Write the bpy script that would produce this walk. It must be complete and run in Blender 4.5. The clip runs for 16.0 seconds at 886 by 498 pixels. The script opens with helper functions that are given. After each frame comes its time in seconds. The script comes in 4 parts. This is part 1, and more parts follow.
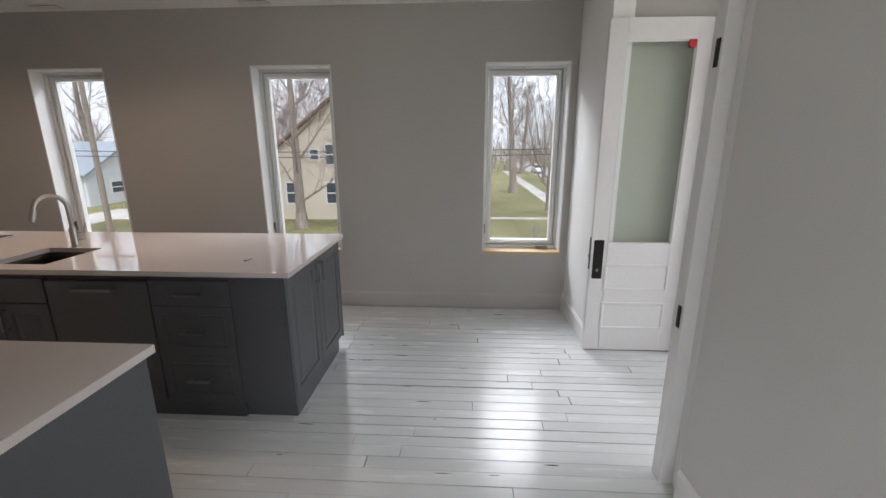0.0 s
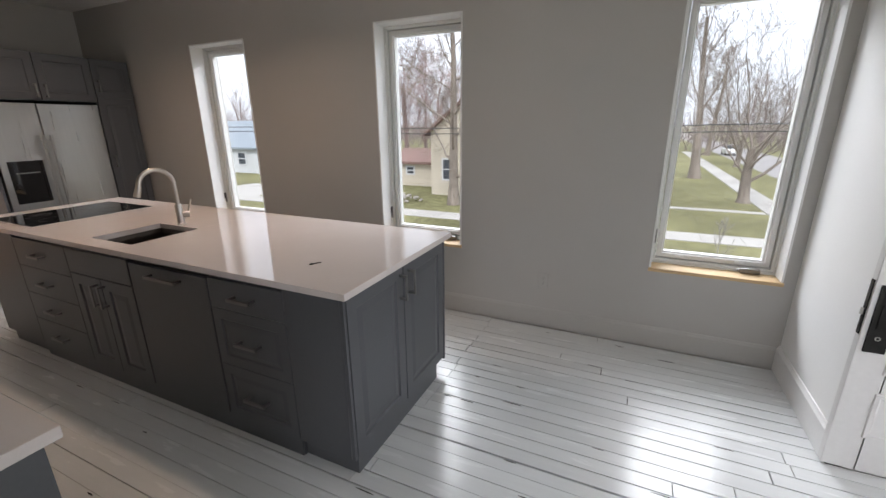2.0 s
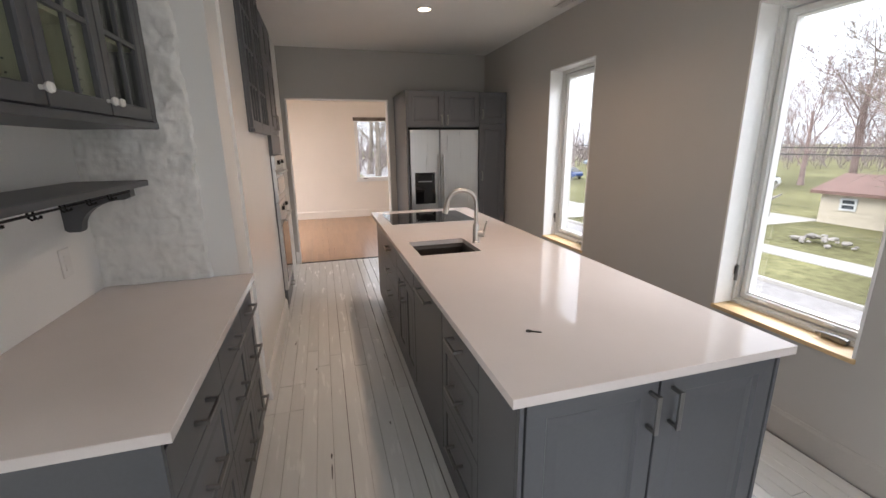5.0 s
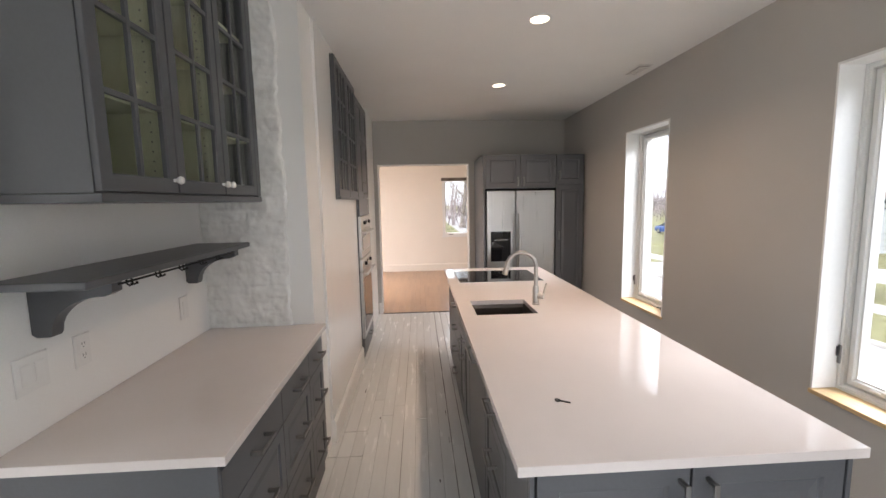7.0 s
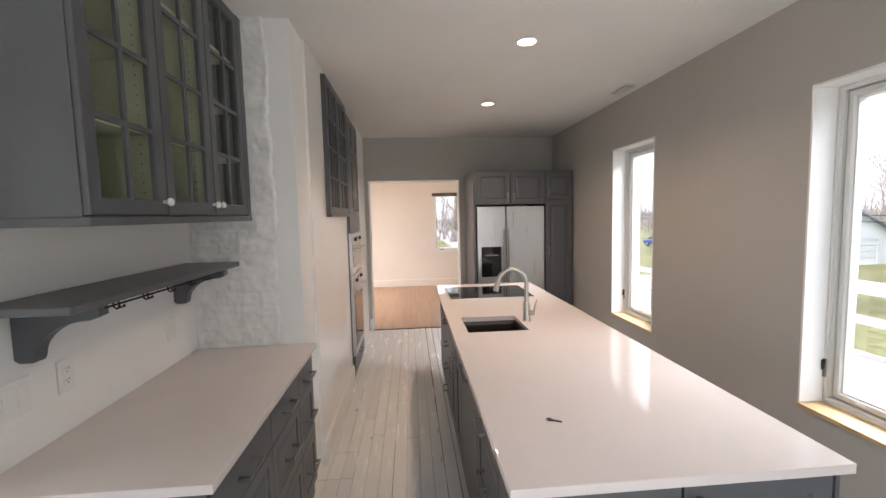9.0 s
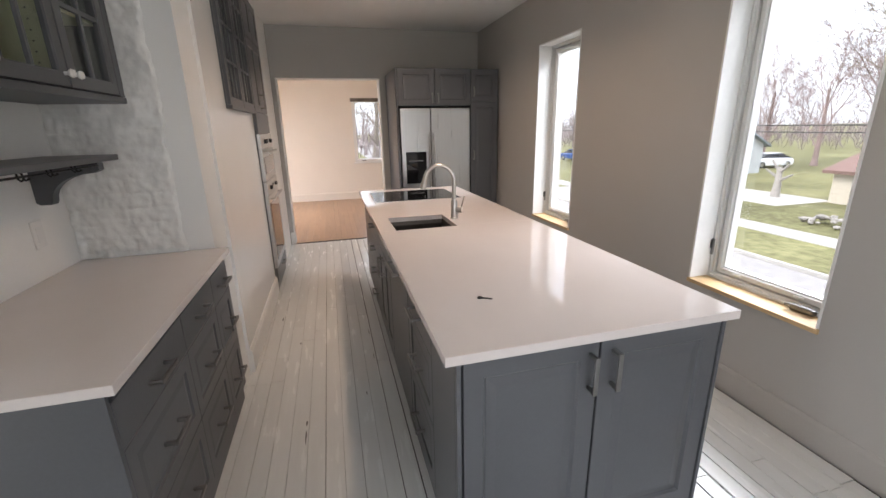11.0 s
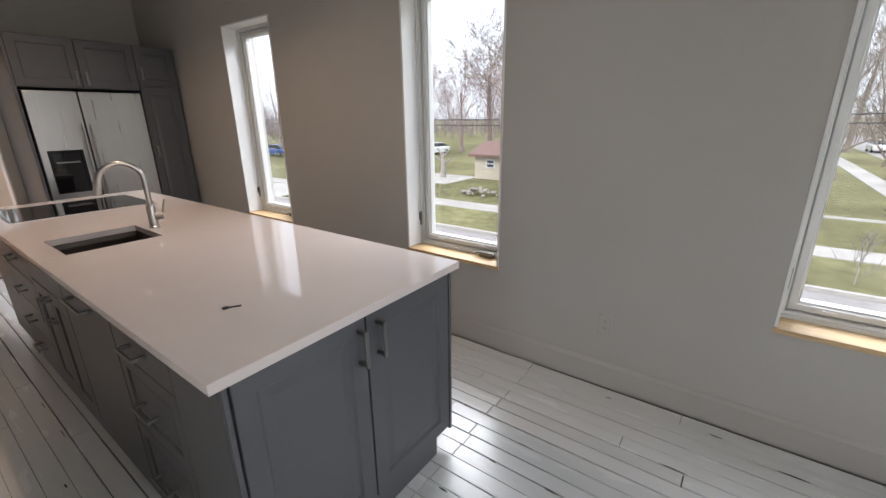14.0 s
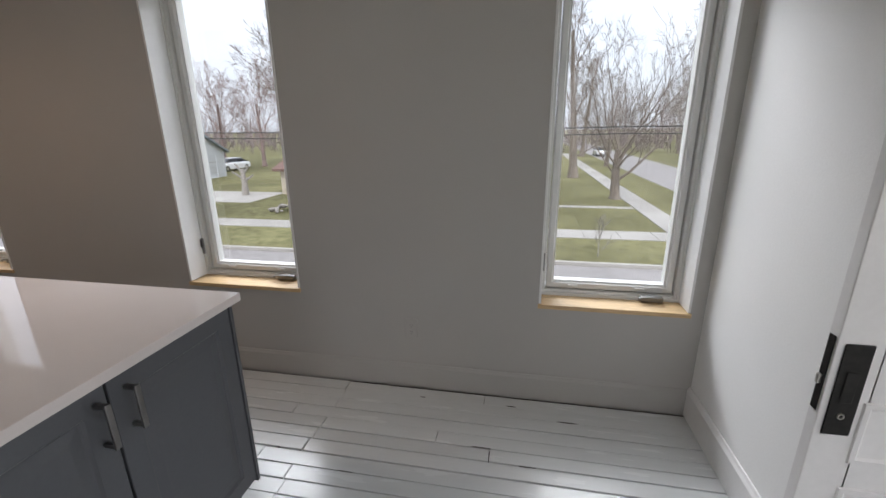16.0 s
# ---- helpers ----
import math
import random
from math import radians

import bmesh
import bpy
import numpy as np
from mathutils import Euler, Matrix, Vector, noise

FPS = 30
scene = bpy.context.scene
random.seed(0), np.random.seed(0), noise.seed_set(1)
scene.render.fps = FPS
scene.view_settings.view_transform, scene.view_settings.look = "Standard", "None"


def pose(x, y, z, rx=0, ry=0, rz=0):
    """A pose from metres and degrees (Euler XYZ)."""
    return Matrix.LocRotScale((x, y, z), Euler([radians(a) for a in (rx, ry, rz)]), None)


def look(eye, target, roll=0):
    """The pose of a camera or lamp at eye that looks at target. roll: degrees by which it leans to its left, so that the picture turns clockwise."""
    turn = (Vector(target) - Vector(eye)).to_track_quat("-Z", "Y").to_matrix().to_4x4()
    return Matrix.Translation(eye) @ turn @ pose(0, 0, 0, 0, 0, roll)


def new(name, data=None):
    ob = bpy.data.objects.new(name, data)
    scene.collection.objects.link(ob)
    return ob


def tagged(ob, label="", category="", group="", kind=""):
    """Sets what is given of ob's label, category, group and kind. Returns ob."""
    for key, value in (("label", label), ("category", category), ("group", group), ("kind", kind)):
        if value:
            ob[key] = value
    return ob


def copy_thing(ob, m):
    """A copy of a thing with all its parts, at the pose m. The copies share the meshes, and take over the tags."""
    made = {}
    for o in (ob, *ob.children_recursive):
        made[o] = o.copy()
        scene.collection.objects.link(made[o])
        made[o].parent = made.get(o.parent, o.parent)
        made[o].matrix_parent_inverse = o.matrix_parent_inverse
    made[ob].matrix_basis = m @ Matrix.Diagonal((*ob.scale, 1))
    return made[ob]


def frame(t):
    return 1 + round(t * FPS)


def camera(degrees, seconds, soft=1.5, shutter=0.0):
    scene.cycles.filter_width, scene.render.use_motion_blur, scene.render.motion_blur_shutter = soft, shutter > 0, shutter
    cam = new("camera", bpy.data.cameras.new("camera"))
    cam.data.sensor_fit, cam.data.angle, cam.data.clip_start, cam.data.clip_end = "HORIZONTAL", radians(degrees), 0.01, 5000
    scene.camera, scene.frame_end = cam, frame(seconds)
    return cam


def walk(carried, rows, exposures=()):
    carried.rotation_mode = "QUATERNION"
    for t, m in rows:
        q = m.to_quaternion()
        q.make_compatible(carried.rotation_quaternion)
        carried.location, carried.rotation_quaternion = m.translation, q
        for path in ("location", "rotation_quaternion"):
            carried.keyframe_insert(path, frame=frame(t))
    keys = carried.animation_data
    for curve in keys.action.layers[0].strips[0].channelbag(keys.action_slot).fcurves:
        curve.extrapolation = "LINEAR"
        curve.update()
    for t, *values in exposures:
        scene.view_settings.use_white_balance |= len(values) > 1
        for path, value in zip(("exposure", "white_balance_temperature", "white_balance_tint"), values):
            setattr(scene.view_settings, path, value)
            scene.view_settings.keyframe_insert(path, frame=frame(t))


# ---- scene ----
cam = camera(93.9, 16.0)
SKY_W, FAR_W, BACK_W, EAST_W, LAMP_W = 130.0, 120.0, 3.2, 7.5, 2.5
EXPOSURES = [(t, stops, 6500, 15) for t, stops in ((0, 1.25), (1.5, 1.35), (3.5, 1.6), (4.5, 1.75), (7, 2.15), (8.2, 2.2), (10.5, 2.0), (12.5, 1.75), (14.5, 1.35), (16, 1.05))]
PATH = [
    (0, (0.172, 0.342, 1.562), (0.06, 2.278, 1.075), -0.2),
    (0.5, (0.226, 0.569, 1.56), (-0.041, 2.486, 1.055), 0.1),
    (1, (0.255, 0.764, 1.534), (-0.186, 2.64, 1.001), -0.1),
    (1.5, (0.188, 1.016, 1.525), (-0.427, 2.835, 0.967), -0.4),
    (2, (0.162, 1.237, 1.514), (-0.637, 2.976, 0.933), -0.5),
    (2.5, (0.22, 1.484, 1.523), (-0.792, 3.1, 0.922), -0.5),
    (3, (0.237, 1.682, 1.481), (-0.991, 3.151, 0.904), 0.5),
    (3.5, (0.184, 1.812, 1.527), (-1.269, 3.052, 0.936), -0.0),
    (4, (0.084, 1.891, 1.541), (-1.556, 2.885, 0.973), -0.1),
    (4.5, (0.067, 1.91, 1.543), (-1.713, 2.645, 1.0), -0.5),
    (7, (0.243, 2.12, 1.615), (-1.74, 2.231, 1.383), -1.1),
    (7.5, (0.242, 2.119, 1.652), (-1.751, 2.22, 1.514), -0.9),
    (8, (0.264, 2.119, 1.671), (-1.732, 2.225, 1.592), -1.2),
    (10.5, (0.199, 2.126, 1.528), (-1.708, 2.498, 1.052), -1.1),
    (11, (0.173, 2.118, 1.496), (-1.683, 2.606, 0.933), -1.2),
    (11.5, (0.138, 2.097, 1.468), (-1.657, 2.734, 0.856), -1.1),
    (12, (0.115, 2.073, 1.462), (-1.602, 2.879, 0.827), -1.1),
    (12.5, (0.105, 2.043, 1.472), (-1.507, 3.035, 0.825), -1.2),
    (13, (0.093, 2.027, 1.464), (-1.383, 3.216, 0.824), -1.0),
    (13.5, (0.105, 2.036, 1.465), (-1.206, 3.408, 0.834), -1.0),
    (14, (0.114, 2.049, 1.465), (-1.012, 3.586, 0.857), -0.7),
    (14.5, (0.142, 2.064, 1.47), (-0.794, 3.73, 0.881), -0.7),
    (15, (0.162, 2.082, 1.477), (-0.578, 3.846, 0.894), -0.6),
    (15.5, (0.19, 2.109, 1.472), (-0.369, 3.942, 0.9), -0.6),
    (16, (0.21, 2.141, 1.469), (-0.151, 4.026, 0.905), -0.6),
]
walk(cam, [(t, look(eye, target, roll)) for t, eye, target, roll in PATH], EXPOSURES)

# ---- world, sun, sky light ----
world = bpy.data.worlds.new("world")
scene.world = world
world.use_nodes = True
wn, wl = world.node_tree.nodes, world.node_tree.links
sky = wn.new("ShaderNodeTexSky")
sky.sky_type = "NISHITA"
sky.sun_disc = False
sky.sun_elevation, sky.sun_rotation = radians(48), radians(200)
sky.air_density, sky.dust_density = 1.0, 4.0
cloud = wn.new("ShaderNodeTexNoise")
cloud.inputs["Scale"].default_value = 2.2
cloud.inputs["Detail"].default_value = 6
cramp = wn.new("ShaderNodeValToRGB")
cramp.color_ramp.elements[0].position, cramp.color_ramp.elements[0].color = 0.3, (6.4, 7.0, 7.9, 1)
cramp.color_ramp.elements[1].position, cramp.color_ramp.elements[1].color = 0.7, (8.6, 9.1, 9.7, 1)
wmix = wn.new("ShaderNodeMix")
wmix.data_type = "RGBA"
wmix.inputs["Factor"].default_value = 0.88
tc, sep, grade, over = wn.new("ShaderNodeTexCoord"), wn.new("ShaderNodeSeparateXYZ"), wn.new("ShaderNodeMapRange"), wn.new("ShaderNodeVectorMath")
grade.inputs["To Min"].default_value, grade.inputs["To Max"].default_value = 0.53, 1.10
over.operation = "SCALE"
wl.new(tc.outputs["Generated"], sep.inputs["Vector"])
wl.new(sep.outputs["Z"], grade.inputs["Value"])
wl.new(wmix.outputs["Result"], over.inputs[0])
wl.new(grade.outputs["Result"], over.inputs["Scale"])
wl.new(cloud.outputs["Fac"], cramp.inputs["Fac"])
wl.new(sky.outputs["Color"], wmix.inputs["A"])
wl.new(cramp.outputs["Color"], wmix.inputs["B"])
wl.new(over.outputs["Vector"], wn["Background"].inputs["Color"])
wn["Background"].inputs["Strength"].default_value = 0.13

sun = new("sun", bpy.data.lights.new("sun", "SUN"))
sun.data.energy, sun.data.angle, sun.data.color = 0.9, radians(20), (1.0, 0.96, 0.9)
sun.matrix_world = look((8, -20, 24), (0, 0, 0))


def area(name, m, sx, sy, power, colour):
    d = bpy.data.lights.new(name, "AREA")
    d.shape, d.size, d.size_y, d.energy, d.color = "RECTANGLE", sx, sy, power, colour
    ob = new(name, d)
    ob.matrix_world = m
    return ob


# daylight falling in through the three windows, from above the heads of the openings
WINDOWS = ((-3.868, -3.14), (-1.768, -1.036), (0.323, 1.053))
for wx0, wx1 in WINDOWS:
    cx = (wx0 + wx1) / 2
    area("window_daylight", look((cx, 8.6, 5.25), (cx, 1.9, 0.9)), 3.2, 2.2, SKY_W, (0.93, 0.97, 1.0))


# the recessed ceiling lights are on: a warm disc under each lens
LAMPS = ((-3.89, 2.925), (-2.42, 2.895))
for lx, ly in LAMPS:
    lamp = area("recessed_lamp", look((lx, ly, 2.708), (lx, ly + 0.0005, 0.0)), 0.10, 0.10, LAMP_W, (1.0, 0.73, 0.52))
    lamp.data.shape = "DISK"
    lamp.data.spread = radians(140)


# ---- materials ----
def mat(name, base, rough=0.5, metal=0.0, grain=0.0, scale=40.0, bump=0.0, stain=0.0, stain_scale=2.0, coat=0.0, spec=0.5, random_=0.0, stretch=(1, 1, 1), rough_var=0.0):
    """A painted or solid surface: fine grain and broad stains vary the base colour, a little relief breaks the gloss."""
    m = bpy.data.materials.new(name)
    m.use_nodes = True
    n, l = m.node_tree.nodes, m.node_tree.links
    b = n["Principled BSDF"]
    b.inputs["Roughness"].default_value = rough
    b.inputs["Metallic"].default_value = metal
    b.inputs["Specular IOR Level"].default_value = spec
    b.inputs["Coat Weight"].default_value = coat
    b.inputs["Coat Roughness"].default_value = 0.08
    co = n.new("ShaderNodeTexCoord")
    mp = n.new("ShaderNodeMapping")
    mp.inputs["Scale"].default_value = stretch
    l.new(co.outputs["Object"], mp.inputs["Vector"])
    fine = n.new("ShaderNodeTexNoise")
    fine.inputs["Scale"].default_value, fine.inputs["Detail"].default_value = scale, 5
    l.new(mp.outputs["Vector"], fine.inputs["Vector"])
    broad = n.new("ShaderNodeTexNoise")
    broad.inputs["Scale"].default_value, broad.inputs["Detail"].default_value = stain_scale, 4
    l.new(mp.outputs["Vector"], broad.inputs["Vector"])

    def shade(src, amount):
        r = n.new("ShaderNodeMapRange")
        r.inputs["From Min"].default_value, r.inputs["From Max"].default_value = 0.3, 0.7
        r.inputs["To Min"].default_value, r.inputs["To Max"].default_value = 1 - amount, 1 + amount
        l.new(src, r.inputs["Value"])
        return r.outputs["Result"]

    def times(a, c):
        q = n.new("ShaderNodeMath")
        q.operation = "MULTIPLY"
        l.new(a, q.inputs[0]), l.new(c, q.inputs[1])
        return q.outputs[0]

    v = times(shade(fine.outputs["Fac"], grain), shade(broad.outputs["Fac"], stain))
    if random_:
        info = n.new("ShaderNodeObjectInfo")
        r = n.new("ShaderNodeMapRange")
        r.inputs["To Min"].default_value, r.inputs["To Max"].default_value = 1 - random_, 1 + random_
        l.new(info.outputs["Random"], r.inputs["Value"])
        v = times(v, r.outputs["Result"])
    sc = n.new("ShaderNodeVectorMath")
    sc.operation = "SCALE"
    sc.inputs[0].default_value = base
    l.new(v, sc.inputs["Scale"])
    l.new(sc.outputs["Vector"], b.inputs["Base Color"])
    if rough_var:
        r = n.new("ShaderNodeMapRange")
        r.inputs["From Min"].default_value, r.inputs["From Max"].default_value = 0.3, 0.7
        r.inputs["To Min"].default_value, r.inputs["To Max"].default_value = rough - rough_var, rough + rough_var
        l.new(broad.outputs["Fac"], r.inputs["Value"])
        l.new(r.outputs["Result"], b.inputs["Roughness"])
    if bump:
        bp = n.new("ShaderNodeBump")
        bp.inputs["Strength"].default_value, bp.inputs["Distance"].default_value = 1.0, bump
        l.new(fine.outputs["Fac"], bp.inputs["Height"])
        l.new(bp.outputs["Normal"], b.inputs["Normal"])
    return m


def glass(name, tint=(1, 1, 1), rough=0.0):
    m = bpy.data.materials.new(name)
    m.use_nodes = True
    n, l = m.node_tree.nodes, m.node_tree.links
    n.remove(n["Principled BSDF"])
    tr, gl, mx = n.new("ShaderNodeBsdfTransparent"), n.new("ShaderNodeBsdfGlossy"), n.new("ShaderNodeMixShader")
    lw, pw, ma = n.new("ShaderNodeLayerWeight"), n.new("ShaderNodeMath"), n.new("ShaderNodeMath")
    tr.inputs["Color"].default_value = (*tint, 1)
    gl.inputs["Roughness"].default_value = rough
    lw.inputs["Blend"].default_value = 0.5
    pw.operation, ma.operation = "POWER", "MULTIPLY_ADD"
    pw.inputs[1].default_value, ma.inputs[1].default_value, ma.inputs[2].default_value = 5.0, 0.9, 0.035
    l.new(lw.outputs["Facing"], pw.inputs[0])
    l.new(pw.outputs[0], ma.inputs[0])
    l.new(ma.outputs[0], mx.inputs["Fac"])
    l.new(tr.outputs[0], mx.inputs[1]), l.new(gl.outputs[0], mx.inputs[2])
    l.new(mx.outputs[0], n["Material Output"].inputs["Surface"])
    return m


def lit(name, colour, strength):
    m = bpy.data.materials.new(name)
    m.use_nodes = True
    b = m.node_tree.nodes["Principled BSDF"]
    b.inputs["Emission Color"].default_value = (*colour, 1)
    b.inputs["Emission Strength"].default_value = strength
    return m


M_WALL = mat("wall_paint", (0.445, 0.43, 0.405), 0.55, grain=0.012, scale=160, bump=0.0006, stain=0.02, stain_scale=1.3)
M_WHITEWALL = mat("white_wall_paint", (0.88, 0.88, 0.865), 0.5, grain=0.012, scale=160, bump=0.0006, stain=0.02, stain_scale=1.3)
M_SAGE = mat("sage_wall_paint", (0.44, 0.46, 0.385), 0.55, grain=0.012, scale=160, bump=0.0006, stain=0.03, stain_scale=1.3)
M_PALE = mat("pale_wall_paint", (0.68, 0.675, 0.655), 0.5, grain=0.012, scale=160, bump=0.0006, stain=0.02, stain_scale=1.3)
M_PANEL = mat("glossy_white_panel", (0.85, 0.845, 0.83), 0.22, grain=0.01, scale=60, bump=0.0004, stain=0.02)
M_CEIL = mat("ceiling_paint", (0.80, 0.80, 0.78), 0.6, grain=0.012, scale=140, bump=0.0005, stain=0.02)
M_CREAM = mat("cream_wall_paint", (0.83, 0.775, 0.71), 0.55, grain=0.012, scale=140, bump=0.0005, stain=0.02)
M_TRIM = mat("white_trim_paint", (0.80, 0.80, 0.79), 0.32, grain=0.015, scale=50, bump=0.0004, stain=0.03)
M_DOOR = mat("door_paint", (0.74, 0.73, 0.72), 0.35, grain=0.02, scale=40, bump=0.0006, stain=0.04)
M_VINYL = mat("window_vinyl", (0.70, 0.70, 0.68), 0.35, grain=0.01, scale=80, stain=0.02)
M_SILL = mat("pine_sill", (0.58, 0.41, 0.22), 0.4, grain=0.16, scale=18, bump=0.0004, stain=0.1, stretch=(1, 12, 12))
M_CAB = mat("grey_cabinet_paint", (0.092, 0.097, 0.106), 0.38, grain=0.03, scale=90, bump=0.0003, stain=0.04)
M_CABIN = mat("cabinet_interior", (0.62, 0.62, 0.48), 0.5, grain=0.02, scale=60, stain=0.03)
M_QUARTZ = mat("quartz_top", (0.70, 0.645, 0.62), 0.035, grain=0.02, scale=320, stain=0.015, stain_scale=5, spec=0.6)
M_STEEL = mat("brushed_steel", (0.55, 0.55, 0.54), 0.30, 1.0, grain=0.02, scale=30, stain=0.03, stretch=(30, 30, 1), rough_var=0.03)
M_SINK = mat("sink_steel", (0.10, 0.085, 0.075), 0.38, 1.0, grain=0.05, scale=60, stain=0.05)
M_NICKEL = mat("satin_nickel", (0.50, 0.48, 0.45), 0.28, 1.0, grain=0.03, scale=60, stain=0.04)
M_HANDLE = mat("handle_metal", (0.24, 0.235, 0.23), 0.34, 1.0, grain=0.03, scale=80)
M_BLACKGLASS = mat("black_glass", (0.006, 0.006, 0.007), 0.04, grain=0.0, stain=0.1)
M_BLACK = mat("black_plastic", (0.012, 0.012, 0.013), 0.3, grain=0.1, scale=80)
M_IRON = mat("old_black_iron", (0.015, 0.014, 0.013), 0.42, 0.6, grain=0.2, scale=60, bump=0.0006, stain=0.3, stain_scale=20)
M_DARK = mat("dark_gap", (0.02, 0.018, 0.016), 0.8, grain=0.2, scale=30)
M_PLATE = mat("plate_plastic", (0.84, 0.84, 0.83), 0.35, grain=0.01, scale=60)
M_FLOOR = mat("painted_floor_board", (0.66, 0.68, 0.68), 0.22, grain=0.012, scale=9, bump=0.0002, stain=0.03, stain_scale=3.0, random_=0.05, stretch=(1, 7, 7), rough_var=0.08)
M_OAK = mat("oak_floor_board", (0.34, 0.205, 0.12), 0.30, grain=0.14, scale=12, bump=0.0004, stain=0.08, random_=0.08, stretch=(1, 9, 9))
M_BRICK = mat("whitewashed_brick", (0.86, 0.86, 0.84), 0.6, grain=0.05, scale=26, bump=0.005, stain=0.05, stain_scale=9)
M_GLASS = glass("window_glass", (0.97, 0.985, 0.98))
M_CABGLASS = glass("cabinet_glass", (0.95, 0.97, 0.93))
M_RED = mat("red_sticker", (0.55, 0.02, 0.02), 0.4)
M_PORC = mat("white_porcelain", (0.82, 0.82, 0.80), 0.15)
M_LAMP = lit("lamp_glow", (1.0, 0.84, 0.62), 1.3)
M_MARK = mat("grey_print", (0.10, 0.10, 0.10), 0.5)
# outdoors
M_GRASS = mat("spring_grass", (0.150, 0.143, 0.072), 0.9, grain=0.30, scale=3.0, stain=0.35, stain_scale=0.16, spec=0.1)
M_ASPHALT = mat("worn_road", (0.27, 0.255, 0.25), 0.85, grain=0.12, scale=5, stain=0.10, stain_scale=0.3, spec=0.2)
M_CONC = mat("pale_concrete", (0.34, 0.325, 0.305), 0.85, grain=0.1, scale=6, stain=0.12, stain_scale=0.5, random_=0.06, spec=0.2)
M_BARK = mat("grey_bark", (0.21, 0.18, 0.155), 0.9, grain=0.3, scale=7, stain=0.15, stretch=(1, 1, 0.3), spec=0.1)
# wood colour paled towards mauve: the distance haze is painted in
M_TWIG = mat("hazed_far_wood", (0.27, 0.225, 0.22), 0.9, grain=0.2, scale=2, random_=0.2, spec=0.1)
M_BUD = mat("reddish_buds", (0.25, 0.19, 0.18), 0.9, grain=0.25, scale=2, random_=0.2, spec=0.1)
M_SIDING = mat("cream_siding", (0.50, 0.45, 0.37), 0.7, grain=0.05, scale=6, stain=0.06)
M_WSIDING = mat("white_siding", (0.52, 0.54, 0.56), 0.7, grain=0.04, scale=6, stain=0.05)
M_SHINGLE = mat("brown_shingle", (0.17, 0.105, 0.09), 0.9, grain=0.25, scale=8, stain=0.15, stretch=(1, 1, 3))
M_GSHINGLE = mat("grey_shingle", (0.20, 0.23, 0.26), 0.9, grain=0.2, scale=8, stain=0.12, stretch=(1, 1, 3))
M_PANE = mat("far_window_pane", (0.05, 0.06, 0.075), 0.08)
M_POLE = mat("weathered_pole_wood", (0.20, 0.17, 0.14), 0.85, grain=0.2, scale=5, stretch=(4, 4, 0.4))
M_WIRE = mat("black_wire", (0.03, 0.03, 0.035), 0.6)
M_STONE = mat("pale_rubble", (0.27, 0.25, 0.23), 0.85, grain=0.15, scale=8, random_=0.2)
M_CARW = mat("white_car_paint", (0.72, 0.73, 0.75), 0.2, coat=0.6)
M_CARB = mat("blue_car_paint", (0.03, 0.07, 0.22), 0.2, coat=0.6)
M_TYRE = mat("tyre_rubber", (0.02, 0.02, 0.02), 0.8, grain=0.1)


# ---- mesh helpers ----
def add_box(bm, x0, x1, y0, y1, z0, z1, b=0.0):
    v = [bm.verts.new(p) for p in ((x0, y0, z0), (x1, y0, z0), (x1, y1, z0), (x0, y1, z0), (x0, y0, z1), (x1, y0, z1), (x1, y1, z1), (x0, y1, z1))]
    fs = [bm.faces.new([v[i] for i in q]) for q in ((0, 3, 2, 1), (4, 5, 6, 7), (0, 1, 5, 4), (1, 2, 6, 5), (2, 3, 7, 6), (3, 0, 4, 7))]
    if b:
        bmesh.ops.bevel(bm, geom=list({e for f in fs for e in f.edges}), offset=b, segments=2, profile=0.5, affect="EDGES")
    return bm


def box(x0, x1, y0, y1, z0, z1, b=0.0):
    return add_box(bmesh.new(), min(x0, x1), max(x0, x1), min(y0, y1), max(y0, y1), min(z0, z1), max(z0, z1), b)


def rings(bm, loops, cap0=True, cap1=True):
    """Skins a row of closed loops of points, all of one length."""
    vs = [[bm.verts.new(p) for p in lp] for lp in loops]
    k = len(vs[0])
    for a, c in zip(vs, vs[1:]):
        for i in range(k):
            bm.faces.new((a[i], a[(i + 1) % k], c[(i + 1) % k], c[i]))
    if cap0:
        bm.faces.new(vs[0][::-1])
    if cap1:
        bm.faces.new(vs[-1])
    return bm


def panel(u0, u1, z0, z1, profile, hole=False):
    """A board in (u, depth, z): rectangles stepped inwards by (inset, depth); with a hole, the last step ends at the back."""
    bm = bmesh.new()
    loops = [[(u0 + i, d, z0 + i), (u1 - i, d, z0 + i), (u1 - i, d, z1 - i), (u0 + i, d, z1 - i)] for i, d in profile]
    if hole:
        loops.append(loops[0])
        vs = [[bm.verts.new(p) for p in lp] for lp in loops[:-1]]
        vs.append(vs[0])
        for a, c in zip(vs, vs[1:]):
            for i in range(4):
                bm.faces.new((a[i], a[(i + 1) % 4], c[(i + 1) % 4], c[i]))
    else:
        rings(bm, loops)
    return bm


def tube(bm, pts, radii, k=10):
    """A round tube along points."""
    pts = [Vector(p) for p in pts]
    if isinstance(radii, (int, float)):
        radii = [radii] * len(pts)
    loops, side = [], None
    for i, p in enumerate(pts):
        d = (pts[min(i + 1, len(pts) - 1)] - pts[max(i - 1, 0)]).normalized()
        if side is None:
            side = d.orthogonal().normalized()
        side = (side - d * side.dot(d)).normalized()
        up = d.cross(side)
        loops.append([p + (side * math.cos(2 * math.pi * j / k) + up * math.sin(2 * math.pi * j / k)) * radii[i] for j in range(k)])
    return rings(bm, loops)


